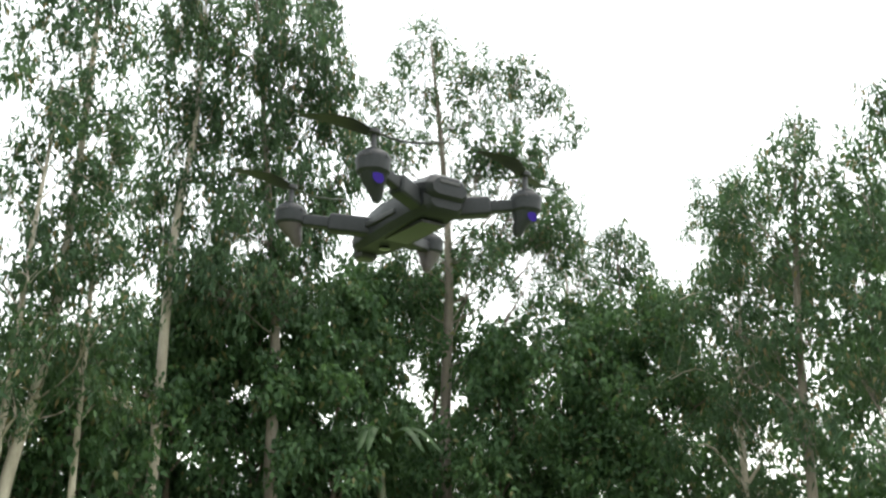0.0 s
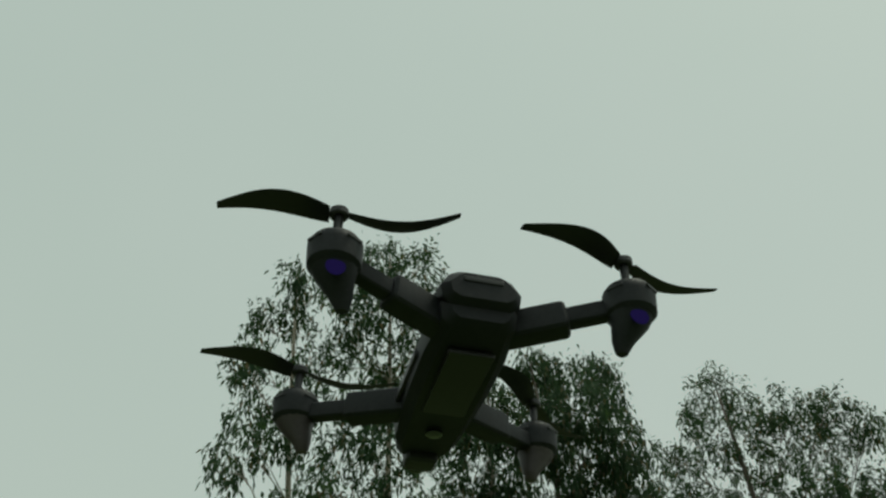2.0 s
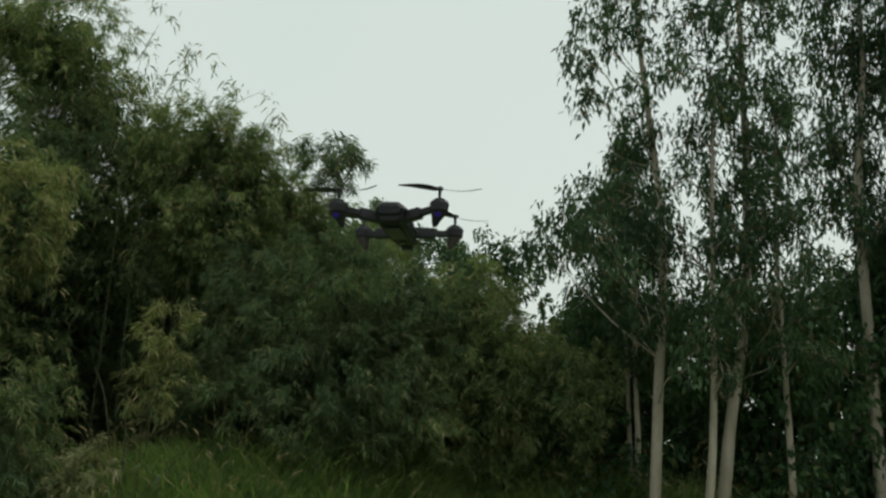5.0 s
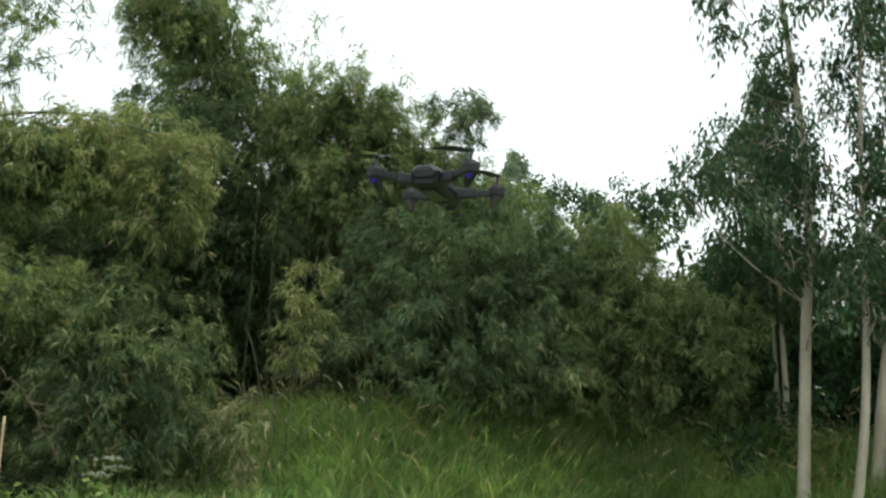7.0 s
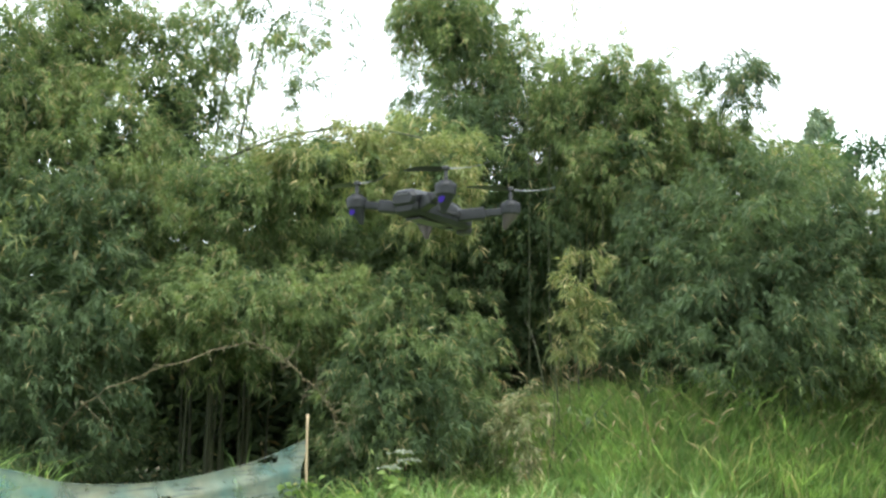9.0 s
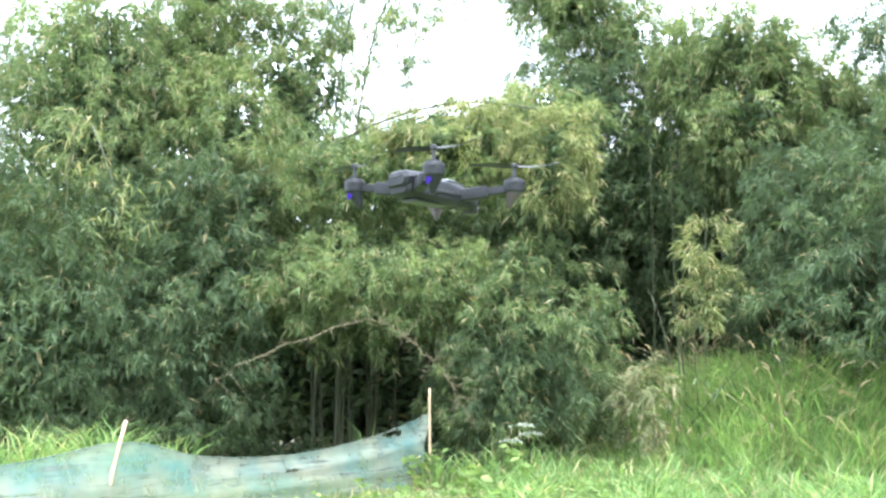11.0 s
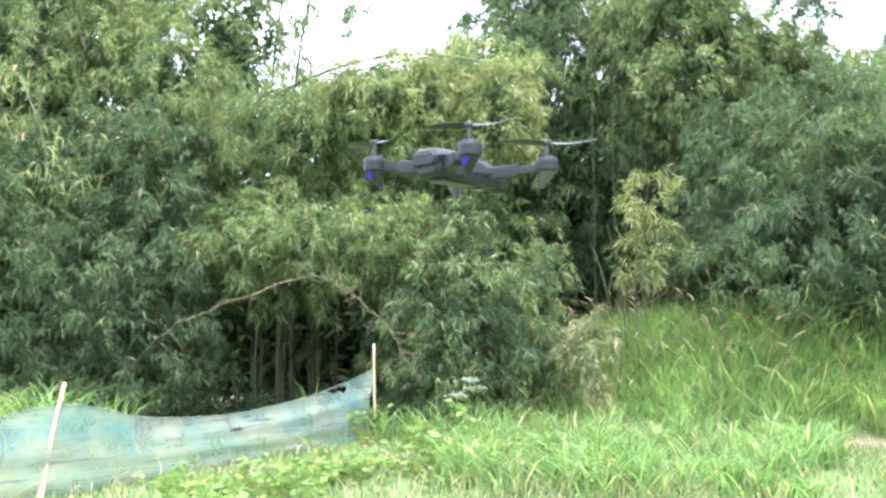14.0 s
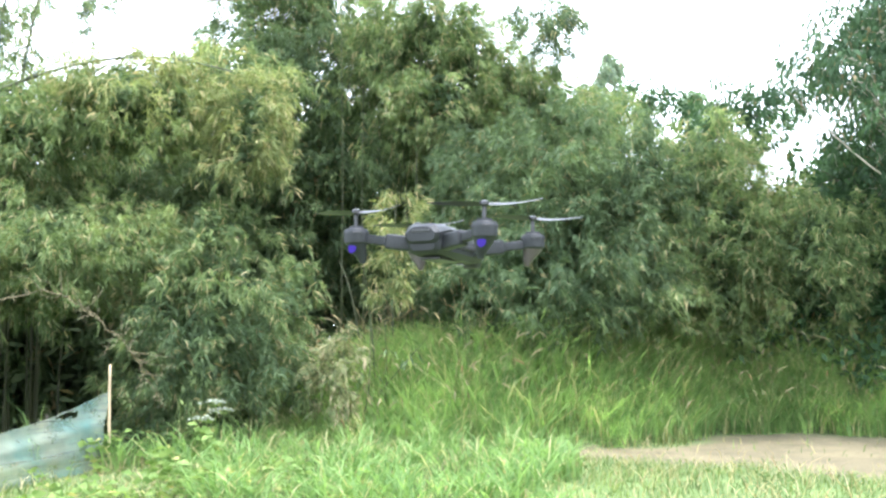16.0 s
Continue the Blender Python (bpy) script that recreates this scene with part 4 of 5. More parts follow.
# broad-leaved weeds before the net
def weed(place, height, n, size, label, mat=M_WEED):
    base = np.array([place[0], place[1], float(bank(place[0], place[1]))])
    ob = empty_at("weed_plant", base)
    stems, pts, ways = [], [], []
    for k in range(max(2, n // 7)):
        e = rng.normal(0, 0.16, 3) * [1, 1, 0] + [0, 0, height * rng.uniform(0.7, 1.1)]
        ln = curve_points([np.zeros(3), e * 0.5 + rng.normal(0, 0.03, 3), e], 5)
        stems.append(tube(ln, np.linspace(0.006, 0.003, 5), 4))
        for q in range(7):
            pts.append(ln[rng.integers(1, 5)])
            ang = rng.uniform(0, 2 * np.pi)
            ways.append([math.cos(ang), math.sin(ang), rng.uniform(-0.1, 0.6)])
    v, f = joined(stems)
    part_mesh("stem", mesh_of("stem", v, f, M_WEED), ob)
    v, f = leaves(np.array(pts), np.array(ways), size, size * 0.55, 0.2)
    part_mesh("foliage", mesh_of("foliage", v, f, mat), ob)
    tagged(ob, label, "weed", "weeds by the net")


for k in range(95):
    a = rng.uniform(66, 97)
    d = np.interp(a, [66, 75, 82, 90, 97], [10.0, 10.6, 10.2, 8.6, 7.8]) + rng.normal(0, 0.6)
    weed((1.2 - math.sin(radians(a)) * d, -0.6 + math.cos(radians(a)) * d), rng.uniform(0.15, 0.42), int(rng.integers(14, 40)), rng.uniform(0.07, 0.15), "bright yellow-green broad-leaved weed")
for a, d, hh in [(81.2, 13.5, 0.55), (80.8, 13.2, 0.45), (75.0, 13.0, 0.6), (74.6, 12.6, 0.5), (70.6, 15.0, 0.9), (69.8, 15.2, 0.8), (71.2, 15.2, 0.7)]:
    weed((1.2 - math.sin(radians(a)) * d, -0.6 + math.cos(radians(a)) * d), hh, 40, 0.16, "leafy green shrubby weed at the thicket edge")


# umbel with white flowers
def umbel(place, height):
    base = np.array([place[0], place[1], float(bank(place[0], place[1]))])
    ob = empty_at("flowering_weed", base)
    pieces, pet = [tube(curve_points([(0, 0, 0), (0.02, 0, height * 0.5), (0.0, 0.03, height)], 6), np.linspace(0.007, 0.004, 6), 5)], []
    for k in range(14):
        a, r = rng.uniform(0, 2 * np.pi), rng.uniform(0.05, 0.2)
        e = np.array([math.cos(a) * r, math.sin(a) * r, height + 0.1 - r * 0.25])
        pieces.append(tube([np.array([0, 0.03, height]), e], [0.003, 0.002], 4))
        pet.append(e)
    v, f = joined(pieces)
    part_mesh("stalk", mesh_of("stalk", v, f, M_WEED, True), ob)
    for e in pet:
        q = e + rng.normal(0, 0.016, (12, 3)) * [1, 1, 0.4]
        v, f = leaves(q, rng.normal(size=q.shape) * [1, 1, 0.3], 0.035, 0.022, 0.0)
        part_mesh("flower_head", mesh_of("flower_head", v, f, M_FLOWER), ob, "flat white flower head")
    tagged(ob, "tall weed with flat white flower heads", "flower", "flowering weeds")


M_FLOWER = solid_material("white_petal", (0.33, 0.36, 0.27), (0.24, 0.28, 0.19), 30.0, 0.7, bump=0.0)
for a, d, hh in [(74.75, 13.4, 0.8), (74.3, 13.6, 0.68), (75.3, 13.2, 0.6)]:
    umbel((1.2 - math.sin(radians(a)) * d, -0.6 + math.cos(radians(a)) * d), hh)


# ---- net fence ----
def net_material():
    m, n, l, out = nodes_of("faded_teal_netting")
    p = n.new("ShaderNodeBsdfPrincipled")
    teal = mixed(n, l, noise_fac(n, l, 1.3, 4.0, 0.35, 0.62, (1, 1, 1.6)), (0.115, 0.225, 0.205), (0.29, 0.305, 0.225))
    # Darker level streaks paint the shading of folds into the net colour.
    col = mixed(n, l, noise_fac(n, l, 4.0, 4.0, 0.52, 0.66, (0.35, 0.35, 6.0)), teal, (0.13, 0.17, 0.15))
    l.new(col, p.inputs["Base Color"])
    p.inputs["Roughness"].default_value = 0.8
    tl = n.new("ShaderNodeBsdfTranslucent")
    l.new(col, tl.inputs[0])
    a = n.new("ShaderNodeMixShader")
    a.inputs[0].default_value = 0.35
    l.new(p.outputs[0], a.inputs[1])
    l.new(tl.outputs[0], a.inputs[2])
    clear = n.new("ShaderNodeBsdfTransparent")
    b = n.new("ShaderNodeMixShader")
    weave = n.new("ShaderNodeMapRange")
    weave.inputs[3].default_value, weave.inputs[4].default_value = 0.2, 0.5
    l.new(noise_fac(n, l, 5.0, 5.0, 0.3, 0.7), weave.inputs[0])
    l.new(weave.outputs[0], b.inputs[0])
    l.new(a.outputs[0], b.inputs[1])
    l.new(clear.outputs[0], b.inputs[2])
    l.new(b.outputs[0], out.inputs[0])
    return m


M_NET = net_material()
POST_A, POST_B, POST_C = (-12.47, 1.68), (-8.93, -2.02), (-6.6, -5.0)


def fence():
    """Sagging net hung on rough bamboo stakes; its foot is drawn towards the open side."""
    z = [float(bank(*p)) for p in (POST_A, POST_B, POST_C)]
    ob = empty_at("net_fence", (POST_B[0], POST_B[1], z[1]))
    o = np.array(ob.location)
    top = curve_points([(*POST_A, 1.24), (-11.75, 0.86, 0.97), (-10.75, -0.25, 0.80), (-9.75, -1.27, 0.86), (POST_B[0], POST_B[1], 1.08), (-8.2, -2.9, 0.94), (-7.4, -4.0, 0.86), (*POST_C, 1.05)], 90)
    s = np.linspace(0, 1, 90)
    out = np.array([0.93, -0.36, 0.0])
    rows = []
    for k in range(22):
        u = k / 21
        belly = 0.16 * math.sin(math.pi * u) + 0.30 * u
        fold = 0.035 * np.sin(s * 46 + 3 * u + 2 * np.sin(s * 9)) * (0.25 + u) + 0.022 * np.sin(u * 19 + s * 8)
        pt = top.copy()
        ground_z = bank(top[:, 0] + out[0] * 0.3, top[:, 1] + out[1] * 0.3) + 0.02
        pt[:, 2] = top[:, 2] * (1 - u) + ground_z * u
        pt += out[None] * (belly + fold)[:, None] * min(1.0, 3 * u)
        rows.append(pt)
    g = np.stack(rows)
    idx = np.arange(22 * 90).reshape(22, 90)
    f = np.stack([idx[:-1, :-1], idx[:-1, 1:], idx[1:, 1:], idx[1:, :-1]], -1).reshape(-1, 4)
    c = g.reshape(-1, 3)[f].mean(1)
    along = (c - np.array([*POST_A, 0])) @ np.array([-0.0, -1.0, 0]) 
    hole = ((along - 0.62) / 0.17) ** 2 + ((c[:, 2] - 0.99) / 0.035) ** 2 < 1
    hole |= ((along - 2.0) / 0.09) ** 2 + ((c[:, 2] - 0.62) / 0.02) ** 2 < 1
    net = part_mesh("net", mesh_of("net", g.reshape(-1, 3) - o, f[~hole], M_NET, True), ob, "faded teal plastic netting with small tears")
    v, f = tube(top - o + [0, 0, 0.006], np.full(90, 0.008), 5)
    part_mesh("top_cord", mesh_of("top_cord", v, f, M_NET, True), ob)
    stakes = (((POST_A[0] + 0.03, POST_A[1] + 0.01), z[0], (POST_A[0] + 0.02, POST_A[1] + 0.0), 1.40, 0.022),
              ((POST_B[0] + 0.40, POST_B[1] - 0.16), z[1], (POST_B[0] + 0.03, POST_B[1] + 0.0), 1.14, 0.024),
              ((POST_C[0] + 0.3, POST_C[1]), z[2], (POST_C[0] + 0.03, POST_C[1]), 1.1, 0.026))
    for (x, y), zz, (tx, ty), hh, r in stakes:
        ln = curve_points([(x, y, zz - 0.1), ((x + tx) / 2 + 0.012, (y + ty) / 2 - 0.01, zz + hh * 0.5), (tx, ty, zz + hh)], 9) - o
        rr = np.linspace(r, r * 0.8, 9) * np.where(np.arange(9) % 3 == 1, 1.12, 1.0)
        v, f = tube(ln, rr, 8)
        cap = np.arange(len(v) - 8, len(v))
        f = np.concatenate([f, [[cap[0], cap[1], cap[2], cap[3]], [cap[0], cap[3], cap[4], cap[7]], [cap[4], cap[5], cap[6], cap[7]]]])
        part_mesh("stake", mesh_of("stake", v, f, M_POLE, True), ob, "pale weathered bamboo stake")
    tagged(ob, "low sagging teal net fence on bamboo stakes", "fence")


fence()


# fallen dead branch arching over the gap in the thicket
def dead_branch():
    base = np.array([-14.0, -2.0, float(bank(-14.0, -2.0))])
    ob = empty_at("dead_branch", base)
    main = curve_points([base, (-13.6, -1.8, 1.3), (-12.5, -1.2, 1.88), (-11.7, -0.24, 2.28), (-11.55, 0.68, 2.56), (-11.5, 1.15, 2.36), (-11.45, 1.45, 2.11), (-11.44, 1.68, 1.88), (-11.4, 1.95, 1.45), (-11.4, 2.2, 1.05)], 48) - base
    main[1:] += rng.normal(0, 0.018, main[1:].shape)
    v, f = tube(main, np.linspace(0.0085, 0.0035, 48), 6)
    part_mesh("limb", mesh_of("limb", v, f, M_TWIG, True), ob)
    for k in range(70):
        a = main[rng.integers(9, 46)]
        e = a + rng.normal(0, 0.2, 3) + [0.05, 0.05, -0.02]
        v, f = tube(curve_points([a, (a + e) / 2 + rng.normal(0, 0.04, 3), e], 5), np.linspace(0.0045, 0.002, 5), 4)
        part_mesh("twig", mesh_of("twig", v, f, M_TWIG, True), ob)
    tagged(ob, "bare dead branch arching over a dark gap", "branch")


dead_branch()


# leaning culms and long bare shoots above the thicket
def shoot(points, r, sprigs, label, mat=None, leafy=12):
    pts = curve_points(points, 24)
    base = pts[0].copy()
    ob = empty_at("bamboo_shoot", base)
    v, f = tube(pts - base, np.linspace(r, r * 0.2, 24), 6)
    part_mesh("culm", mesh_of("culm", v, f, M_CULM, True), ob)
    p, w = [], []
    for k in range(sprigs):
        a = pts[int(24 * (0.35 + 0.64 * rng.uniform()))] - base
        e = a + rng.normal(0, 0.22, 3)
        p.append(e + rng.normal(0, 0.09, (leafy, 3)))
        w.append(rng.normal(0, 0.6, (leafy, 3)) + [0, 0, -0.5])
    v, f = leaves(np.concatenate(p), np.concatenate(w), 0.19, 0.028)
    part_mesh("foliage", mesh_of("foliage", v, f, mat or M_BAM), ob)
    tagged(ob, label, "bamboo", "long bamboo shoots")


SHOOT = "long thin bamboo shoot with sparse drooping leaves"
shoot([(-13.8, 7.2, 0.5), (-13.6, 7.1, 5.0), (-13.4, 7.3, 7.9), (-13.0, 7.9, 8.7)], 0.013, 20, SHOOT)
shoot([(-14.4, 6.4, 0.5), (-14.2, 6.3, 5.0), (-13.9, 6.4, 8.3), (-13.5, 6.9, 9.3)], 0.013, 20, SHOOT)
shoot([(-14.6, 6.0, 0.5), (-14.4, 6.0, 5.0), (-14.1, 5.9, 8.5), (-13.8, 6.1, 9.7)], 0.013, 18, SHOOT)
shoot([(-13.8, 7.6, 0.5), (-13.5, 7.6, 5.0), (-13.2, 7.8, 7.4), (-12.9, 8.2, 8.1)], 0.013, 16, SHOOT)
shoot([(-15.6, -2.4, 0.3), (-15.0, -1.9, 4.2), (-14.4, -0.9, 5.0), (-14.0, 0.86, 6.0), (-13.35, 2.4, 6.3), (-12.5, 3.9, 5.9)], 0.05, 40, "thick leaning bamboo culm with yellowing leaves", M_BAMY)
shoot([(-15.9, 0.4, 0.2), (-15.6, 0.6, 5.0), (-15.3, 1.2, 8.6), (-15.0, 2.2, 8.9), (-14.8, 2.9, 8.2)], 0.03, 36, SHOOT, M_BAMD, 16)
shoot([(-15.9, 0.0, 0.2), (-15.6, 0.2, 5.0), (-15.4, 0.7, 8.9), (-15.0, 1.5, 9.5), (-14.8, 2.2, 9.2)], 0.03, 36, SHOOT, M_BAMD, 16)
shoot([(-13.6, -3.9, 0.3), (-13.2, -3.8, 4.0), (-12.7, -3.5, 5.6), (-12.3, -3.0, 4.8), (-12.2, -2.8, 3.9)], 0.02, 20, "pale drooping bamboo shoot", M_BAMY)


# banana plant and shed far off between the trunks
STEM = "bare dark bamboo stem leaning in the gap"
shoot([(-12.6, 5.3, 0.2), (-12.2, 5.55, 0.95), (-11.55, 6.2, 1.95)], 0.022, 2, STEM, M_BAMD, 5)
shoot([(-12.4, 5.2, 0.2), (-11.9, 5.3, 1.0), (-11.75, 5.3, 2.3)], 0.02, 2, STEM, M_BAMD, 5)
shoot([(-12.5, 5.6, 0.2), (-12.0, 5.65, 1.0), (-11.7, 5.5, 2.6)], 0.018, 2, STEM, M_BAMD, 5)

M_BANANA = leaf_material("banana_leaf", (0.022, 0.042, 0.018), (0.036, 0.066, 0.027), (0.09, 0.08, 0.04), 0.05, 0.15)


def banana(place):
    base = np.array([place[0], place[1], float(bank(*place))])
    ob = empty_at("banana_plant", base)
    v, f = tube(curve_points([(0, 0, 0), (0.05, 0, 1.4), (0.0, 0.05, 2.8)], 8), np.linspace(0.14, 0.08, 8), 9)
    part_mesh("stem", mesh_of("stem", v, f, M_CULM, True), ob)
    for k in range(9):
        a = k * 2.4 + rng.uniform(-0.3, 0.3)
        out = np.array([math.cos(a), math.sin(a), 0])
        ln = curve_points([(0, 0, 2.7), out * 0.35 + [0, 0, 3.3 + 0.3 * rng.uniform()], out * 0.9 + [0, 0, 3.5], out * 1.4 + [0, 0, 3.0]], 14)
        w = 0.13 * np.sin(np.pi * np.linspace(0.03, 1, 14)) ** 0.6
        side = np.cross(out, [0, 0, 1.0])
        g = np.stack([ln - side * w[:, None] - [0, 0, 0.08], ln, ln + side * w[:, None] - [0, 0, 0.08]], 1)
        i = np.arange(13)[:, None] * 3 + np.arange(2)[None]
        f = np.stack([i, i + 1, i + 4, i + 3], -1).reshape(-1, 4)
        part_mesh("leaf", mesh_of("leaf", g.reshape(-1, 3), f, M_BANANA, True), ob)
    tagged(ob, "banana plant with broad arching green leaves", "plant", "banana plants")


banana((-1.6, 19.6))
banana((-2.6, 20.4))


def box(bm, size, place, bevel=0.0, turn=None, taper=(1, 1)):
    """A bevelled box, its top scaled by taper."""
    r = bmesh.ops.create_cube(bm, size=1)
    vs = r["verts"]
    for v in vs:
        s = taper if v.co.z > 0 else (1, 1)
        v.co = Vector((v.co.x * size[0] * s[0], v.co.y * size[1] * s[1], v.co.z * size[2]))
    if bevel:
        es = list({e for v in vs for e in v.link_edges})
        out = bmesh.ops.bevel(bm, geom=es, offset=bevel, segments=3, affect="EDGES", profile=0.6)
        vs = list({v for fc in out["faces"] for v in fc.verts} | {v for v in vs if v.is_valid})
    m = Matrix.Translation(place) @ (turn or Matrix.Identity(4))
    for v in vs:
        v.co = m @ v.co
    return vs


def part(name, bm, material, parent, label="", smooth=True):
    me = bpy.data.meshes.new(name)
    bm.to_mesh(me)
    bm.free()
    if smooth:
        for p in me.polygons:
            p.use_smooth = True
        me.set_sharp_from_angle(angle=radians(35))
    me.materials.append(material)
    return part_mesh(name, me, parent, label)


M_WALL = solid_material("whitewashed_wall", (0.62, 0.63, 0.6), (0.45, 0.46, 0.42), 1.2, 0.85)
M_TIN = solid_material("pale_tin_roof", (0.55, 0.57, 0.56), (0.38, 0.4, 0.4), 1.5, 0.5, 0.3)
M_GAP = solid_material("dark_opening", (0.03, 0.03, 0.03), (0.05, 0.045, 0.04), 2.0, 0.8, bump=0.0)


def shed(place):
    ob = empty_at("shed", (*place, 0.15))
    for sx in (-1.6, 1.6):
        bm = bmesh.new()
        box(bm, (0.15, 3.0, 2.9), (sx, 0, 1.45), 0.01)
        part("wall", bm, M_WALL, ob)
    for wx, ww in ((-1.1, 0.85), (0.15, 0.7), (1.2, 0.65)):
        bm = bmesh.new()
        box(bm, (ww, 0.15, 2.9), (wx, -1.5, 1.45), 0.01)
        part("wall", bm, M_WALL, ob)
    bm = bmesh.new()
    box(bm, (3.3, 0.15, 2.9), (0, 1.5, 1.45), 0.01)
    part("wall", bm, M_WALL, ob)
    bm = bmesh.new()
    for k in range(30):
        box(bm, (0.07, 3.9, 0.04), (-1.95 + k * 0.134, 0, 3.2), 0.015, Matrix.Rotation(radians(9), 4, "X"))
    box(bm, (4.1, 3.9, 0.03), (0, 0, 3.18), 0.0, Matrix.Rotation(radians(9), 4, "X"))
    part("roof", bm, M_TIN, ob, "pale corrugated tin roof")
    tagged(ob, "small whitewashed shed with a tin roof", "shed")


shed((-5.4, 31.5))


# ---- the drone, hovering ----
M_SHELL = solid_material("charcoal_plastic", (0.017, 0.0182, 0.021), (0.0245, 0.026, 0.03), 25.0, 0.52, bump=0.03, fine=300.0, spec=0.22)
M_DARK = solid_material("black_plastic", (0.012, 0.012, 0.014), (0.02, 0.02, 0.023), 25.0, 0.45, bump=0.03, fine=300.0)
M_GREY = solid_material("grey_plastic_trim", (0.045, 0.045, 0.049), (0.06, 0.06, 0.065), 25.0, 0.4, bump=0.03, fine=300.0)
M_FOOT = solid_material("brown_grey_plastic", (0.045, 0.034, 0.036), (0.06, 0.047, 0.05), 25.0, 0.45, bump=0.03, fine=300.0)
M_METAL = solid_material("dull_steel", (0.25, 0.25, 0.26), (0.35, 0.35, 0.36), 30.0, 0.35, 0.9, bump=0.0)


def lamp_material(name, colour, strength):
    m, n, l, out = nodes_of(name)
    e = n.new("ShaderNodeEmission")
    e.inputs[0].default_value, e.inputs[1].default_value = (*colour, 1), strength
    l.new(e.outputs[0], out.inputs[0])
    return m


M_LED = lamp_material("blue_led", (0.22, 0.14, 1.0), 0.085)


def glass_material():
    m, n, l, out = nodes_of("camera_lens_glass")
    p = n.new("ShaderNodeBsdfPrincipled")
    p.inputs["Base Color"].default_value = (0.01, 0.01, 0.015, 1)
    p.inputs["Roughness"].default_value, p.inputs["Coat Weight"].default_value = 0.05, 1.0
    l.new(p.outputs[0], out.inputs[0])
    return m


M_LENS = glass_material()


def lathe(bm, rings, place=(0, 0, 0), sides=20, squash=1.0):
    """A turned solid: rings of (radius, height)."""
    made = []
    for r, z in rings:
        made.append([bm.verts.new((place[0] + r * math.cos(2 * math.pi * k / sides), place[1] + squash * r * math.sin(2 * math.pi * k / sides), place[2] + z)) for k in range(sides)])
    for a, b in zip(made, made[1:]):
        for k in range(sides):
            bm.faces.new((a[k], a[(k + 1) % sides], b[(k + 1) % sides], b[k]))
    bm.faces.new(made[-1])
    bm.faces.new(list(reversed(made[0])))


def hull(bm, stations):
    """A body lofted along y: stations of (y, half width at the bottom, half width at the top, bottom, top)."""
    rings = []
    for y, wb, wt, z0, z1 in stations:
        h = z1 - z0
        prof = [(-wb * 0.75, z0), (-wb, z0 + 0.18 * h), (-max(wb, wt) * 1.06, z0 + 0.55 * h), (-wt, z0 + 0.88 * h), (-wt * 0.7, z1),
                (wt * 0.7, z1), (wt, z0 + 0.88 * h), (max(wb, wt) * 1.06, z0 + 0.55 * h), (wb, z0 + 0.18 * h), (wb * 0.75, z0)]
        rings.append([bm.verts.new((x, y, z)) for x, z in prof])
    for a, b in zip(rings, rings[1:]):
        for k in range(10):
            bm.faces.new((a[k], b[k], b[(k + 1) % 10], a[(k + 1) % 10]))
    bm.faces.new(rings[0])
    bm.faces.new(list(reversed(rings[-1])))


def prop_blade(bm, turn):
    """One twisted, slightly swept blade that thins to its tip."""
    n = 12
    rows = []
    for k in range(n + 1):
        u = k / n
        r = 0.006 + 0.070 * u
        chord = 0.0135 * (0.55 + 0.9 * math.sin(math.pi * min(1, u * 0.85 + 0.12))) * (1 - 0.35 * u)
        sweep = 0.010 * math.sin(math.pi * u) - 0.004 * u
        twist = radians(22 - 15 * u)
        row = []
        for s, t in ((-0.5, 0), (-0.1, 0.0009), (0.5, 0), (-0.1, -0.0005)):
            c = s * chord
            row.append(bm.verts.new(turn @ Vector((r, sweep + c * math.cos(twist), c * math.sin(twist) + t + 0.004 * u * u))))
        rows.append(row)
    for a, b in zip(rows, rows[1:]):
        for k in range(4):
            bm.faces.new((a[k], a[(k + 1) % 4], b[(k + 1) % 4], b[k]))
    bm.faces.new(rows[-1])


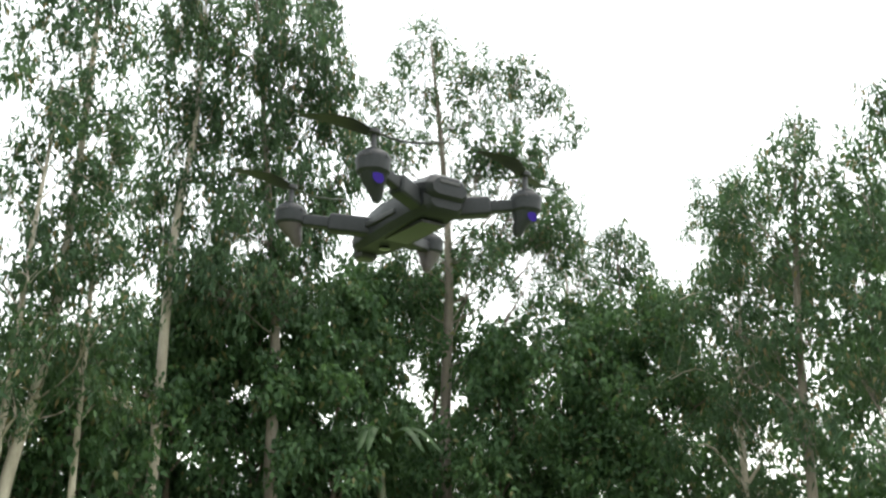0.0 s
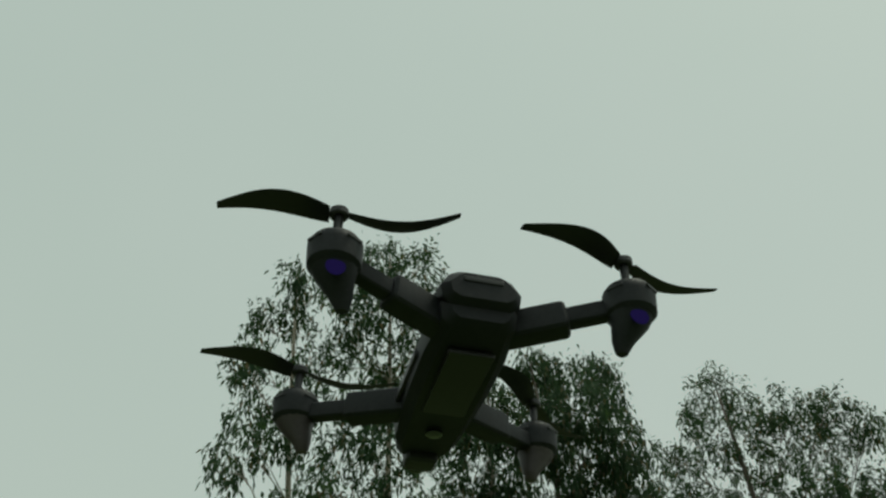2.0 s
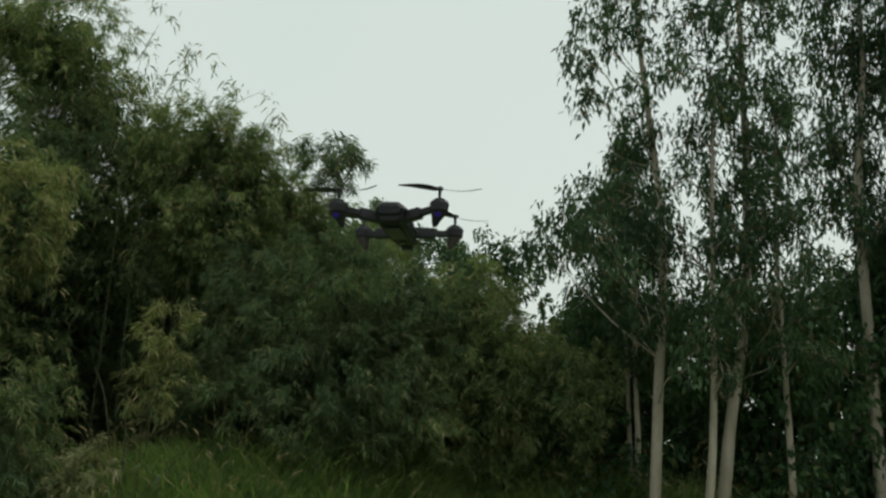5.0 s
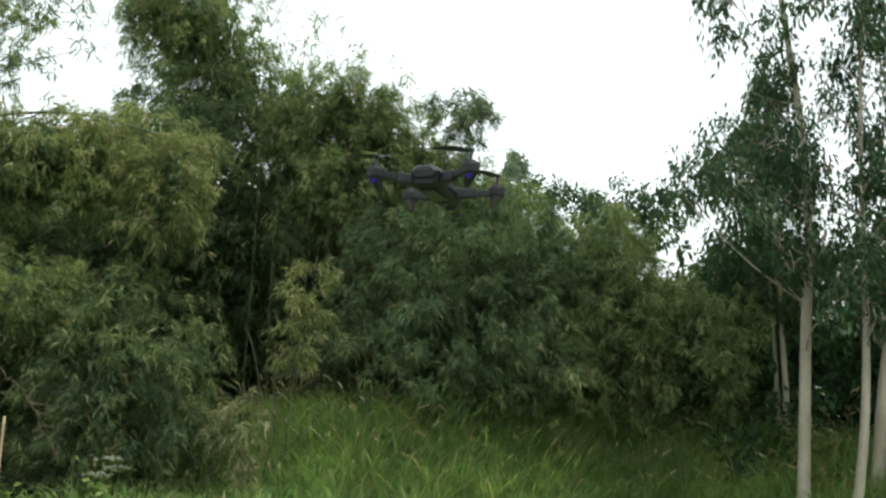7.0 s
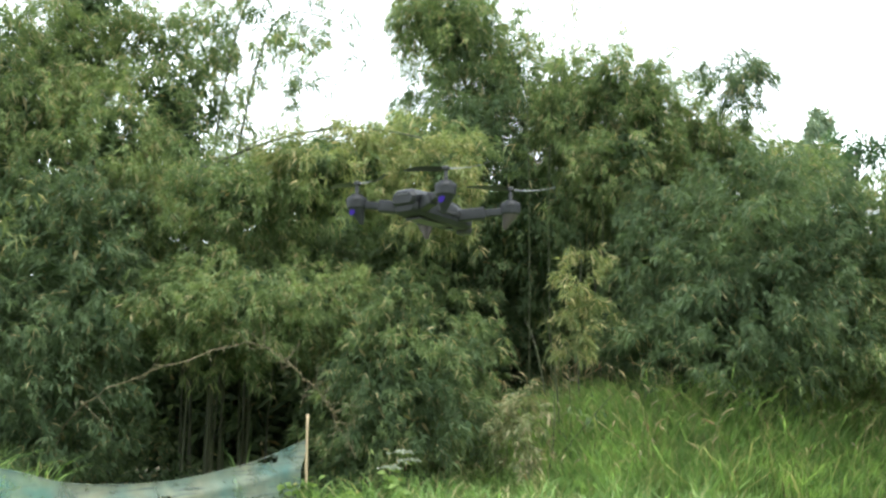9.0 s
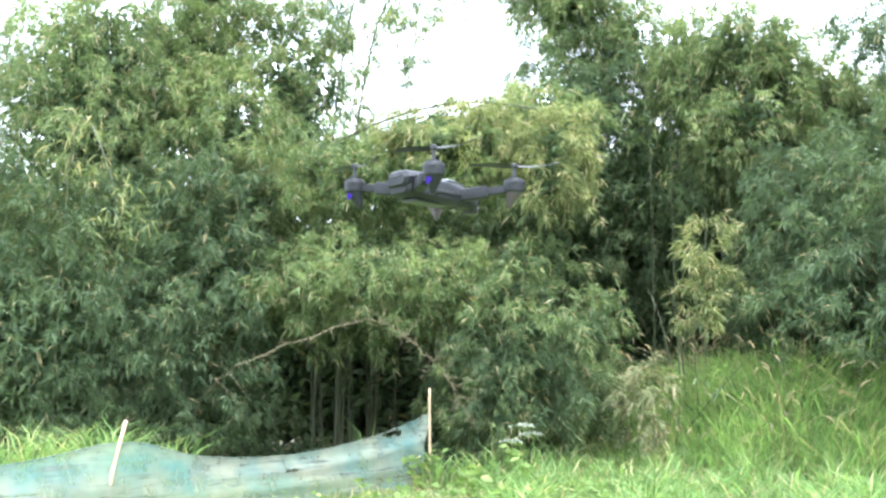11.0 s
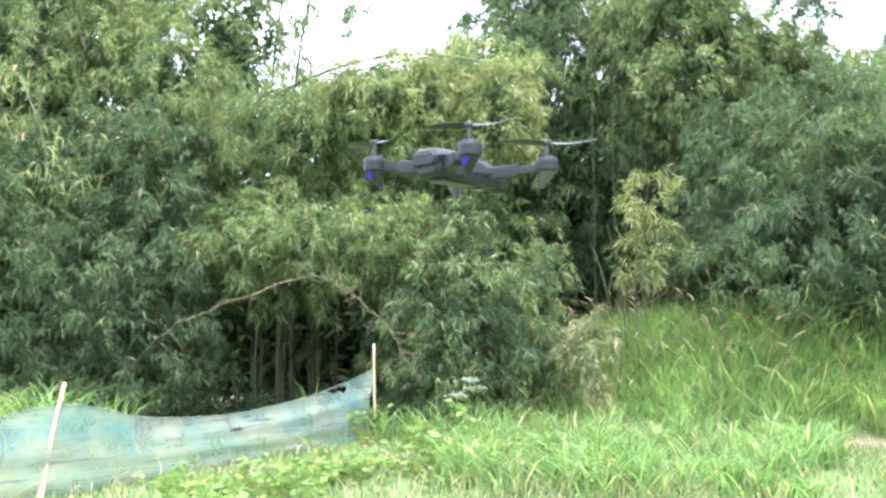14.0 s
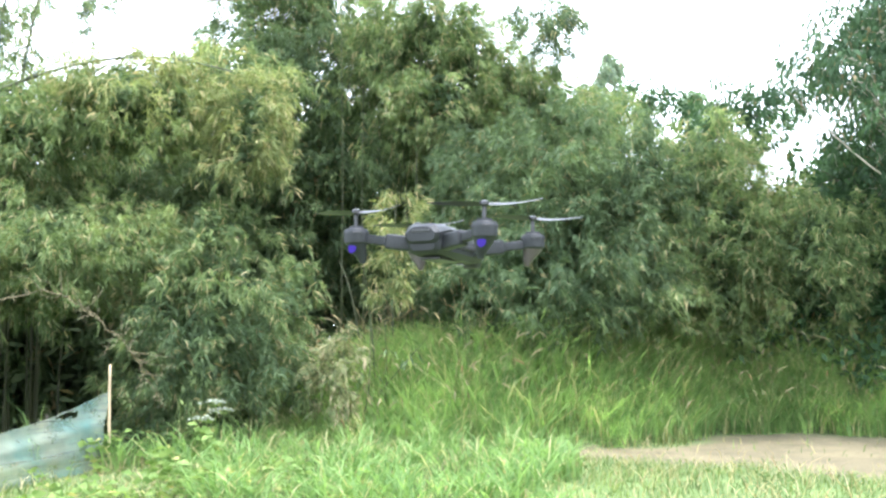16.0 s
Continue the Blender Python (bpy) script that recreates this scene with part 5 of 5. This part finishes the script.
def drone():
    ob = empty_at("quadcopter_drone", (0, 0, 2.0))
    ob.rotation_euler = (0.004, 0.018, 0.62)
    bm = bmesh.new()
    hull(bm, [(-0.080, 0.0181, 0.0158, -0.022, 0.000), (-0.074, 0.0237, 0.0215, -0.026, 0.005), (-0.04, 0.0271, 0.0249, -0.029, 0.007), (0.0, 0.0271, 0.0249, -0.031, 0.008),
              (0.04, 0.0249, 0.0215, -0.032, 0.007), (0.068, 0.0226, 0.0169, -0.032, 0.001), (0.084, 0.0181, 0.0124, -0.030, -0.008), (0.090, 0.0124, 0.0090, -0.027, -0.014)])
    body = part("body", bm, M_SHELL, ob)
    bm = bmesh.new()
    hull(bm, [(-0.086, 0.0200, 0.0150, -0.010, 0.009), (-0.080, 0.0250, 0.0205, -0.013, 0.0135), (-0.05, 0.0262, 0.0215, -0.002, 0.0150), (-0.018, 0.0240, 0.0185, 0.001, 0.0145), (-0.008, 0.0195, 0.0126, 0.003, 0.010)])
    bat = part("battery", bm, M_SHELL, ob, "rounded charcoal battery pack")
    bm = bmesh.new()
    box(bm, (0.026, 0.003, 0.004), (0, -0.0855, 0.004), 0.001)
    part("battery_latch", bm, M_DARK, bat)
    bm = bmesh.new()
    hull(bm, [(-0.004, 0.013, 0.010, 0.005, 0.010), (0.02, 0.017, 0.013, 0.005, 0.014), (0.05, 0.015, 0.010, 0.003, 0.010), (0.073, 0.010, 0.006, -0.004, 0.002)])
    part("top_cover", bm, M_GREY, body, "smooth grey top cover")
    for sx in (-1, 1):
        bm = bmesh.new()
        box(bm, (0.003, 0.06, 0.006), (sx * 0.0284, 0.005, -0.014), 0.001)
        part("side_vent", bm, M_DARK, body)
    bm = bmesh.new()
    box(bm, (0.030, 0.075, 0.004), (0, -0.02, -0.0312), 0.0015)
    part("bottom_plate", bm, M_DARK, body)
    bm = bmesh.new()
    lathe(bm, [(0.004, -0.001), (0.006, 0), (0.006, 0.002), (0.004, 0.0025)], (0, 0.042, -0.0350), 14)
    part("optical_sensor", bm, M_LENS, body)
    bm = bmesh.new()
    box(bm, (0.024, 0.018, 0.018), (0, 0.084, -0.029), 0.005)
    gim = part("camera_housing", bm, M_DARK, ob, "black nose camera housing")
    bm = bmesh.new()
    lathe(bm, [(0.0075, 0), (0.0085, 0.002), (0.0085, 0.005), (0.006, 0.0055)], (0, 0, 0), 18)
    lens = part("lens", bm, M_LENS, gim, "glossy dark lens")
    lens.matrix_local = pose(0, 0.092, -0.029, -90, 0, 0)
    spin = {(-1, -1): 172, (1, -1): 14, (-1, 1): 186, (1, 1): 40}
    for sy in (-1, 1):
        for sx in (-1, 1):
            mx, my = sx * (0.095 if sy < 0 else 0.094), sy * 0.092
            a = Vector((sx * 0.020, sy * (0.058 if sy < 0 else 0.040), -0.012 if sy < 0 else -0.014))
            b = Vector((mx, my, -0.002 if sy < 0 else -0.004))
            way = b - a
            turn = way.to_track_quat("X", "Z").to_matrix().to_4x4()
            bm = bmesh.new()
            box(bm, (way.length, 0.011, 0.013), (a + b) / 2, 0.003, turn)
            arm = part("arm", bm, M_SHELL, ob)
            bm = bmesh.new()
            box(bm, (way.length * 0.56, 0.019, 0.021), a + way * 0.24, 0.005, turn)
            part("arm_sleeve", bm, M_SHELL, arm)
            bm = bmesh.new()
            lathe(bm, [(0.006, 0.0), (0.0075, 0.001), (0.0075, 0.018), (0.006, 0.019)], (a.x, a.y, a.z - 0.0095), 14)
            part("hinge", bm, M_DARK, arm)
            bm = bmesh.new()
            lathe(bm, [(0.0135, -0.012), (0.0165, -0.009), (0.0172, 0.002), (0.0172, 0.006), (0.0150, 0.0095), (0.0105, 0.0105), (0.0100, 0.0135), (0.0065, 0.014)], (mx, my, 0), 22)
            pod = part("motor_pod", bm, M_SHELL, ob)
            bm = bmesh.new()
            for k in range(4):
                t = Matrix.Translation((mx, my, 0.004)) @ Matrix.Rotation(k * math.pi / 2 + 0.6, 4, "Z")
                box(bm, (0.0012, 0.012, 0.0022), t @ Vector((0.0170, 0, 0)), 0.0004, t.to_3x3().to_4x4())
            part("vent_slots", bm, M_DARK, pod)
            bm = bmesh.new()
            rings = []
            for wx, wy, z, sh in ((0.0150, 0.0150, -0.009, 0), (0.0122, 0.0110, -0.0175, -0.001), (0.0075, 0.0065, -0.028, -0.004), (0.0046, 0.004, -0.035, -0.005), (0.0035, 0.003, -0.037, -0.005)):
                rings.append([bm.verts.new((mx + sx * 1.5 * sh + wx * math.cos(2 * math.pi * k / 16), my + sy * sh + wy * math.sin(2 * math.pi * k / 16), z)) for k in range(16)])
            for p, q in zip(rings, rings[1:]):
                for k in range(16):
                    bm.faces.new((p[k], q[k], q[(k + 1) % 16], p[(k + 1) % 16]))
            bm.faces.new(rings[0])
            bm.faces.new(list(reversed(rings[-1])))
            part("landing_foot", bm, M_FOOT if sy > 0 else M_SHELL, pod, "tapered landing foot under the motor")
            if sy < 0:
                bm = bmesh.new()
                bmesh.ops.create_uvsphere(bm, u_segments=14, v_segments=8, radius=1.0,
                                          matrix=Matrix.Translation((mx, my - 0.0105, -0.0165)) @ Matrix.Rotation(radians(-14), 4, "X") @ Matrix.Diagonal((0.0062, 0.0028, 0.0075, 1)))
                part("led_light", bm, M_LED, pod, "glowing blue light")
            bm = bmesh.new()
            lathe(bm, [(0.0028, 0.013), (0.0032, 0.034), (0.0018, 0.036)], (mx, my, 0), 10)
            part("shaft", bm, M_DARK, pod)
            bm = bmesh.new()
            lathe(bm, [(0.005, -0.0025), (0.0062, -0.001), (0.0062, 0.003), (0.003, 0.0045)], (0, 0, 0), 14)
            for k in range(2):
                prop_blade(bm, Matrix.Rotation(math.pi * k, 4, "Z"))
            pr = part("propeller", bm, M_DARK, ob, "black two-bladed propeller")
            pr.matrix_local = pose(mx, my, 0.0330, 0, 0, spin[(sx, sy)])
    tagged(ob, "dark grey folding quadcopter drone hovering with blue lights", "drone")


drone()
